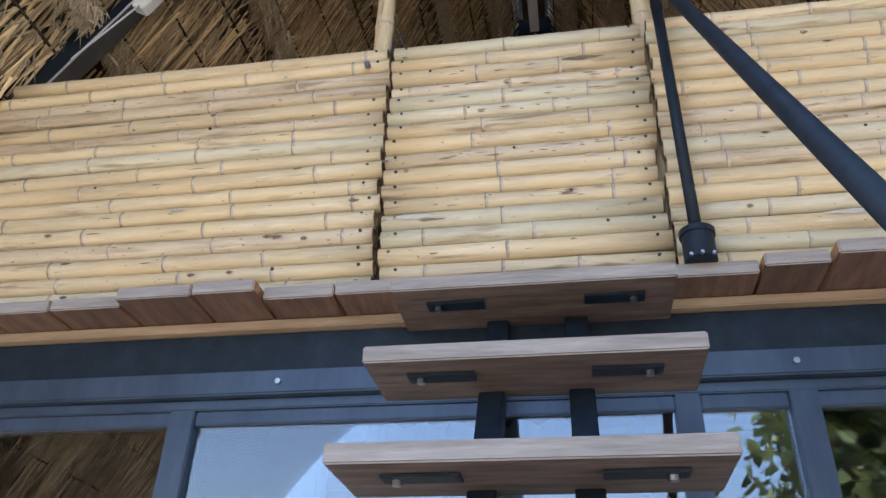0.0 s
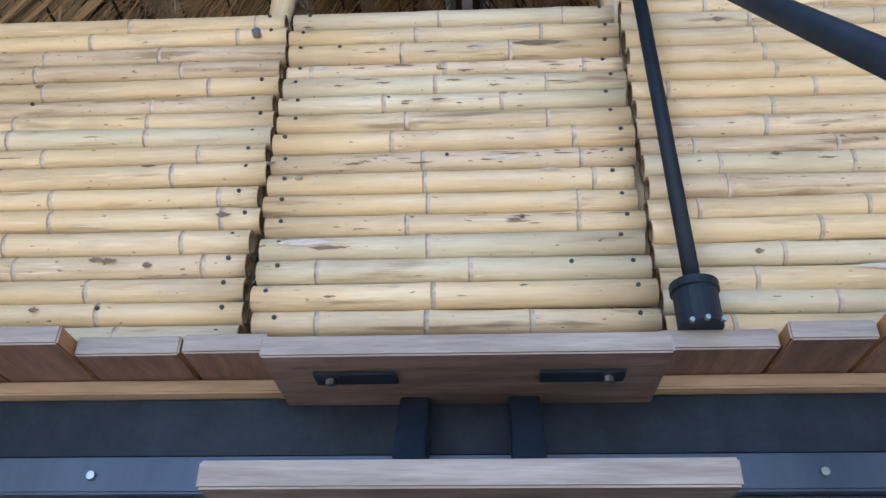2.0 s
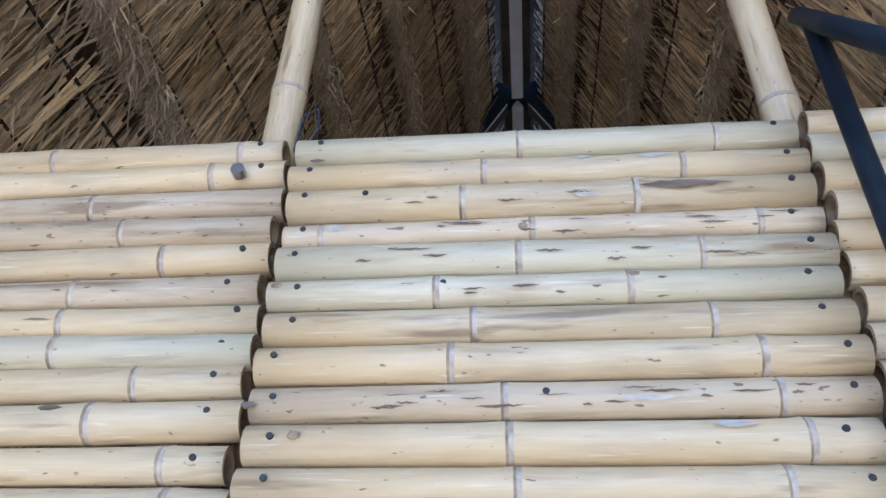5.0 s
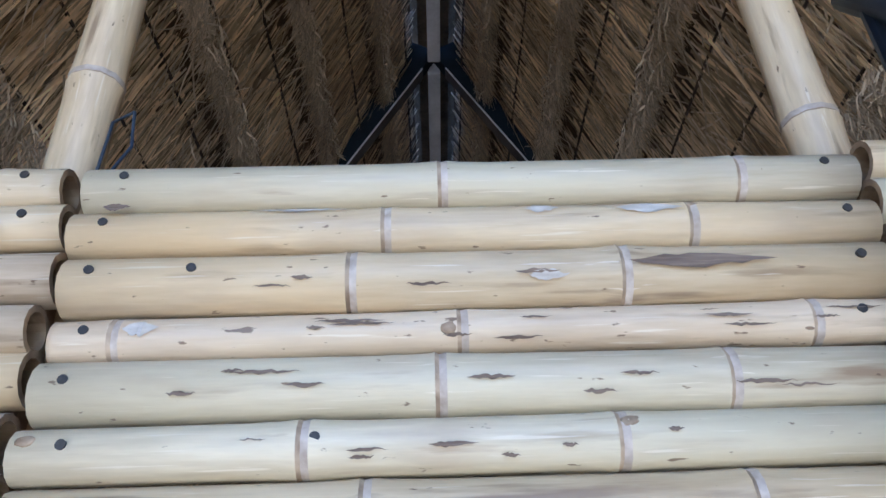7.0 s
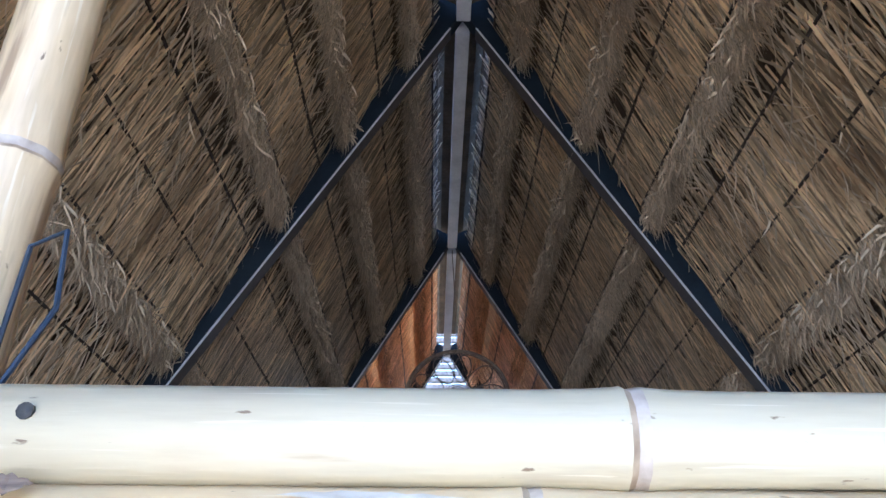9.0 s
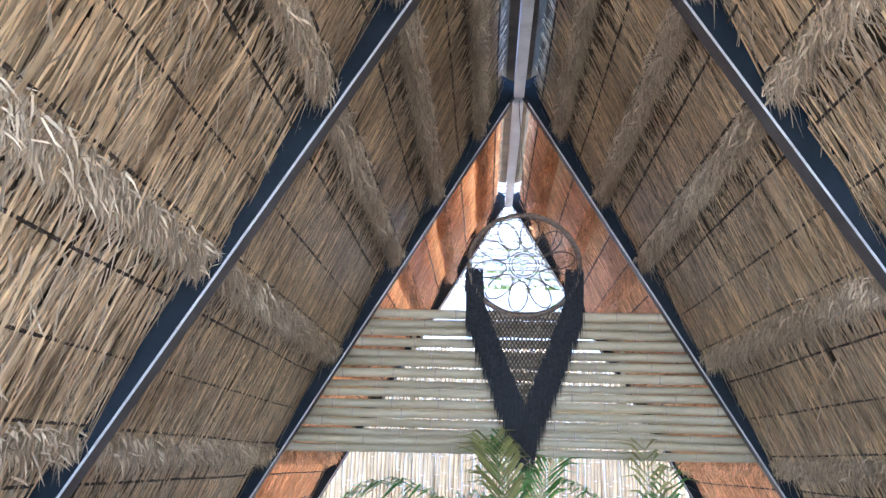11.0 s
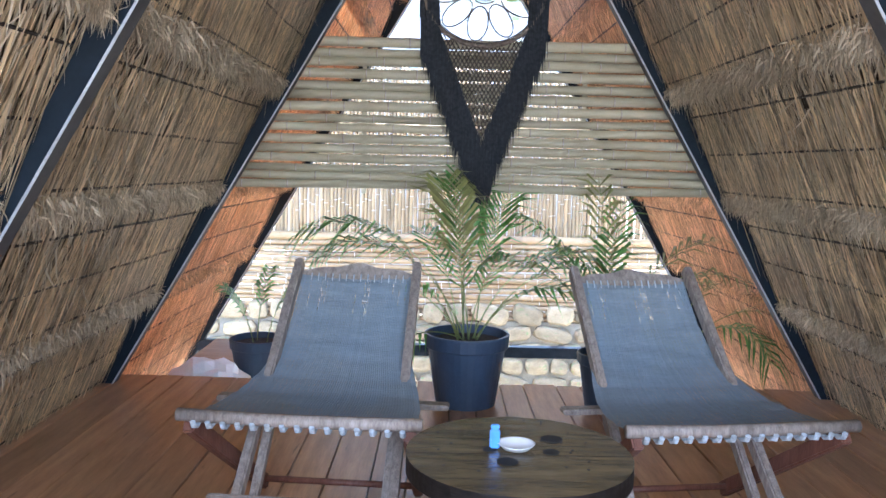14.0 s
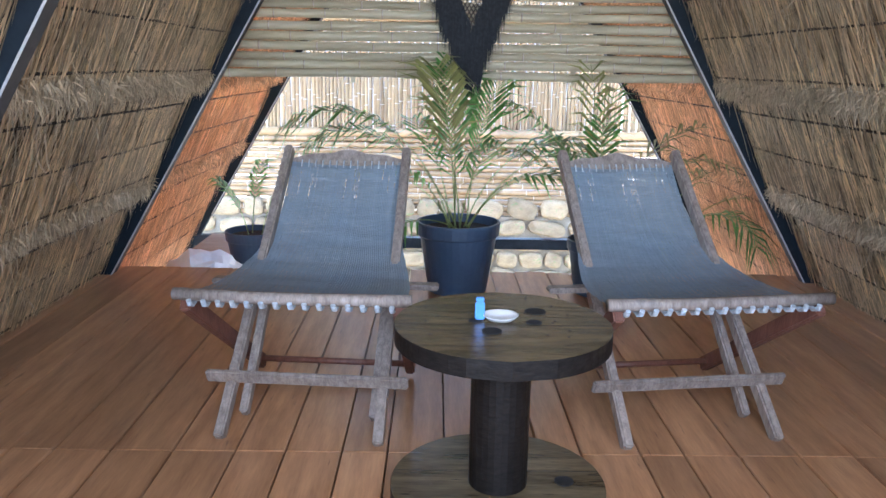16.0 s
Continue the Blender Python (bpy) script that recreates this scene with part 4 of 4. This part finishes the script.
palm(1.32, 5.17, 2.586, [(330, 25, 0.95, 110, 0.2), (300, 32, 0.9, 115, 0.18), (0, 40, 0.8, 110, 0.18), (40, 20, 0.9, 90, 0.18), (250, 30, 0.8, 110, 0.18)], "drooping yellow-green palm in a pot on the ledge", 15, old=0.5)
flower_pot(0.74, 4.30, DK, 0.17, 0.30, "dark plastic pot on the deck behind a chair")
palm(0.74, 4.30, DK + 0.27, [(95, 4, 1.02, 28, 0.2), (70, 10, 1.0, 45, 0.2), (20, 12, 0.98, 75, 0.2), (5, 18, 0.95, 95, 0.18), (160, 9, 0.95, 55, 0.2), (178, 16, 0.95, 85, 0.18), (260, 8, 0.85, 50, 0.18), (120, 14, 0.8, 60, 0.16)], "thin olive-green palm with arching fronds behind a chair", 16, old=0.35)
bm = bmesh.new()
bmesh.ops.create_icosphere(bm, subdivisions=3, radius=0.25)
for v in bm.verts:
    v.co *= 1 + 0.28 * noise.noise(v.co * 9)
    v.co.z = max(v.co.z * 0.8, -0.075)
k = tagged(obj("plastic_bag", bm, PVC), "crumpled white plastic sack on the rear ledge", "plastic sack")
k.location = (-1.60, 4.92, 2.357)

# ---- macrame dreamcatcher ----
dc = group_at("dreamcatcher", 0.03, 4.47, 4.71, "black macrame dreamcatcher hanging from the ridge before the screen", "wall hanging")
RX, RZ = 0.325, 0.305
part("hoop", tube([(RX * math.cos(a), 0, RZ * math.sin(a)) for a in np.linspace(0, math.tau, 49)], 0.012, 8), HOOP, dc, smooth=True)
part("hanging_cord", tube([(0, 0, RZ), (-0.01, 0.02, 0.6), (-0.03, 0.05, DK + ZA - 0.1 - 4.71)], 0.003, 6), YARN_BROWN, dc)
for k in range(10):
    a0 = k * math.tau / 10 + 0.15
    pts = []
    for t in np.linspace(0, math.tau, 25):
        rr, off = 0.62 + 0.30 * math.cos(t), 0.27 * math.sin(t)
        pts.append((RX * (rr * math.cos(a0) - off * math.sin(a0) * 0.62), 0, RZ * (rr * math.sin(a0) + off * math.cos(a0) * 0.62)))
    part("petal_loop", tube(pts, 0.0042, 5), YARN_BROWN, dc)
for rr in (0.22, 0.27, 0.95):
    part("crochet_ring", tube([(RX * rr * math.cos(a), 0.002, RZ * rr * math.sin(a)) for a in np.linspace(0, math.tau, 33)], 0.004, 5), YARN_BROWN, dc)
bm = bmesh.new()
for k in range(44):
    a = k * math.tau / 44
    add_tube(bm, [(RX * 0.06 * math.cos(a), 0.001, RZ * 0.06 * math.sin(a)), (RX * 0.99 * math.cos(a + 0.25), 0.001, RZ * 0.99 * math.sin(a + 0.25))], 0.0009, 4)
part("fine_web", bm, YARN_BROWN, dc)
rdc = random.Random(21)
# knotted net within the V
bm = bmesh.new()
for sg in (-1, 1):
    for k in range(-22, 30):
        x0 = k * 0.022
        pts = []
        for q in range(24):
            zz = -0.20 - q * 0.036
            xx = x0 + sg * (q * 0.036) * 0.6
            lim = 0.27 * (1 - (-0.20 - zz) / 0.80)
            inside = (xx / RX) ** 2 + (zz / RZ) ** 2 > 0.98
            if abs(xx) < lim and inside:
                pts.append((xx, 0.0015 * (q % 2), zz))
        if len(pts) > 1:
            add_tube(bm, pts, 0.0036, 4)
part("knotted_net", bm, YARN_BROWN, dc)
for sg in (-1, 1):
    arm = part("v_band", tube([(sg * 0.322, 0, -0.02), (sg * 0.315, 0, -0.22), (sg * 0.19, 0, -0.55), (sg * 0.01, 0, -0.97)], 0.011, 7), YARN, dc, smooth=True)
    k = 2600
    t = np.array([rdc.random() for _ in range(k)])
    xa = np.where(t < 0.2, 0.325 - 0.01 * t / 0.2, 0.315 - 0.30 * np.maximum(0, (t - 0.2) / 0.8) ** 1.05)
    za = -0.02 - 0.95 * t
    p = np.stack([sg * (xa + np.array([rdc.uniform(-0.085, 0.018) for _ in range(k)])), np.array([rdc.uniform(-0.014, 0.010) for _ in range(k)]), za], 1)
    d = np.stack([np.array([rdc.uniform(-0.05, 0.05) for _ in range(k)]), np.zeros(k), -np.ones(k)], 1)
    ln = np.array([rdc.uniform(0.10, 0.235) for _ in range(k)]) * np.where(t < 0.12, 0.6, 1.0)
    ln = np.round(ln / 0.045) * 0.045
    strands("fringe", p, d, ln, np.full(k, 0.005), np.tile(np.array([[1.0, 0, 0]]), (k, 1)), YARN, dc)

# ---- beyond the open gable ----
rf = random.Random(31)
sw = group_at("stone_wall", 0, 9.1, 0, "rough limestone rubble wall with moss under the fence", "stone wall", kind="structure")
part("mortar_core", box(-7, 7, 0.05, 0.5, 0, 2.0), MORTAR, sw)
shapes = []
for k in range(8):
    bm = bmesh.new()
    bmesh.ops.create_icosphere(bm, subdivisions=2, radius=0.5)
    for v in bm.verts:
        v.co *= 1 + 0.30 * noise.noise(v.co * 2.2 + Vector((k * 7, 0, 0)))
        v.co = Vector([math.copysign(abs(c) ** 0.55, c) * 0.50 for c in v.co])
    me = bpy.data.meshes.new("stone")
    bm.to_mesh(me)
    bm.free()
    me.materials.append(STONE)
    shapes.append(me)
z = 0.95
while z < 1.98:
    h, x = rf.uniform(0.17, 0.28), -3.6 + rf.uniform(0, 0.2)
    while x < 3.6:
        w = rf.uniform(0.18, 0.48)
        o = new("stone", rf.choice(shapes))
        o.parent = sw
        o.location = (x + w / 2, 0.06, z + h / 2)
        o.rotation_euler = (0, rf.uniform(-0.2, 0.2), 0)
        o.scale = (w * 1.36, 0.22, h * 1.36)
        x += w
    z += h
fn = group_at("cane_fence", 0, 9.1, 2.0, "sunlit fence of cane, upright above and horizontal below", "fence", kind="structure")


def plain_cane(length, r, rng):
    return culm(length, r, rng, 7, (0.3, 0.5), 0.01)


lens = []
for k in range(5):
    ob = plain_cane(8.0, 0.031, rf)
    me = bpy.data.meshes.new("cane")
    ob.to_mesh(me)
    ob.free()
    for s in CULM_SLOTS(FENCE):
        me.materials.append(s)
    lens.append(me)
z = 0.03
while z < 0.92:
    o = new("cane", rf.choice(lens))
    o.parent = fn
    o.location = (-4.0 + rf.uniform(-0.3, 0.3), rf.uniform(0.06, 0.09), z)
    z += rf.uniform(0.060, 0.068)
ups = []
for k in range(5):
    ob = plain_cane(2.1, 0.022, rf)
    me = bpy.data.meshes.new("cane")
    ob.to_mesh(me)
    ob.free()
    for s in CULM_SLOTS(FENCE):
        me.materials.append(s)
    ups.append(me)
x = -4.0
while x < 4.0:
    o = new("cane", rf.choice(ups))
    o.parent = fn
    o.matrix_local = Matrix.Translation((x, rf.uniform(0.13, 0.16), 0.80 + rf.uniform(-0.06, 0.03))) @ Matrix.Rotation(-math.pi / 2, 4, "Y")
    x += rf.uniform(0.040, 0.046)
for zz, rr in ((0.945, 0.05), (2.2, 0.035)):
    part("rail", tube([(-4, 0.09, zz), (4, 0.09, zz)], rr, 10), FENCE, fn, smooth=True)
# neighbouring hut with a slatted gable
nh = group_at("neighbour_gable", 0, 11.5, 0, "neighbouring hut gable of horizontal canes and white wall", "hut")
part("wall", box(-2.4, 2.4, 0, 0.2, 0, 6.08), PLASTER, nh, "white-washed wall")
for k in range(24):
    o = part("slat", box(-2.6, 2.6, -0.12, -0.05, 6.12 + k * 0.11, 6.12 + k * 0.11 + 0.075, bevel=0.01), CHAIR_WOOD, nh)
part("roof", box(-2.7, 2.7, -0.3, 1.8, 8.8, 8.95), STRAW_BASE, nh)


# ---- trees ----
def tree(x, y, h, spread, seed, label):
    rng = random.Random(seed)
    e = group_at("tree", x, y, 0, label, "tree", "garden trees")
    bm = bmesh.new()
    top = Vector((rng.uniform(-0.3, 0.3), rng.uniform(-0.3, 0.3), h * 0.6))
    add_tube(bm, [(0, 0, 0), (0.05, 0.02, h * 0.25), top], 0.13, 10, 0.45)
    tips = []
    for k in range(11):
        a = rng.uniform(0, 6.28)
        s = Vector((0, 0, 0)).lerp(top, rng.uniform(0.55, 1.0))
        t = s + Vector((math.cos(a) * spread * rng.uniform(0.4, 1), math.sin(a) * spread * rng.uniform(0.4, 1), h * rng.uniform(0.05, 0.42)))
        mid = s.lerp(t, 0.5) + Vector((0, 0, 0.2))
        add_tube(bm, [s, mid, t], 0.045, 6, 0.3)
        tips += [mid, t, s.lerp(t, 0.8)]
    part("trunk", bm, BARK, e, smooth=True)
    k = 5200
    r2 = np.random.RandomState(seed)
    c = np.array([list(rng.choice(tips)) for _ in range(k)]) + r2.normal(0, spread * 0.17, (k, 3))
    d = r2.normal(0, 1, (k, 3)) + np.array([0, 0, -0.5])
    d /= np.linalg.norm(d, axis=1)[:, None]
    side = np.cross(d, r2.normal(0, 1, (k, 3)))
    side /= np.linalg.norm(side, axis=1)[:, None]
    strands("crown", c, d, r2.uniform(0.10, 0.2, k), r2.uniform(0.06, 0.11, k), side, TREE_LEAF, e)


tree(2.9, -6.2, 5.4, 1.5, 2, "leafy garden tree with sunlit green crown")
tree(5.6, -9.5, 6.5, 2.0, 5, "leafy garden tree behind the path")
tree(-2.3, 13.5, 6.8, 1.6, 12, "leafy tree behind the fence")
# next two are added out of view, to keep sun off yard and fence
tree(-4.3, 8.0, 8.6, 3.0, 21, "unseen broad leafy tree added to shade the yard beside the fence")
tree(4.2, 8.2, 8.6, 3.0, 27, "unseen broad leafy tree added to shade the yard by the stone wall")
tree(0.6, 14.6, 9.5, 3.0, 33, "tall leafy tree behind the neighbouring hut")
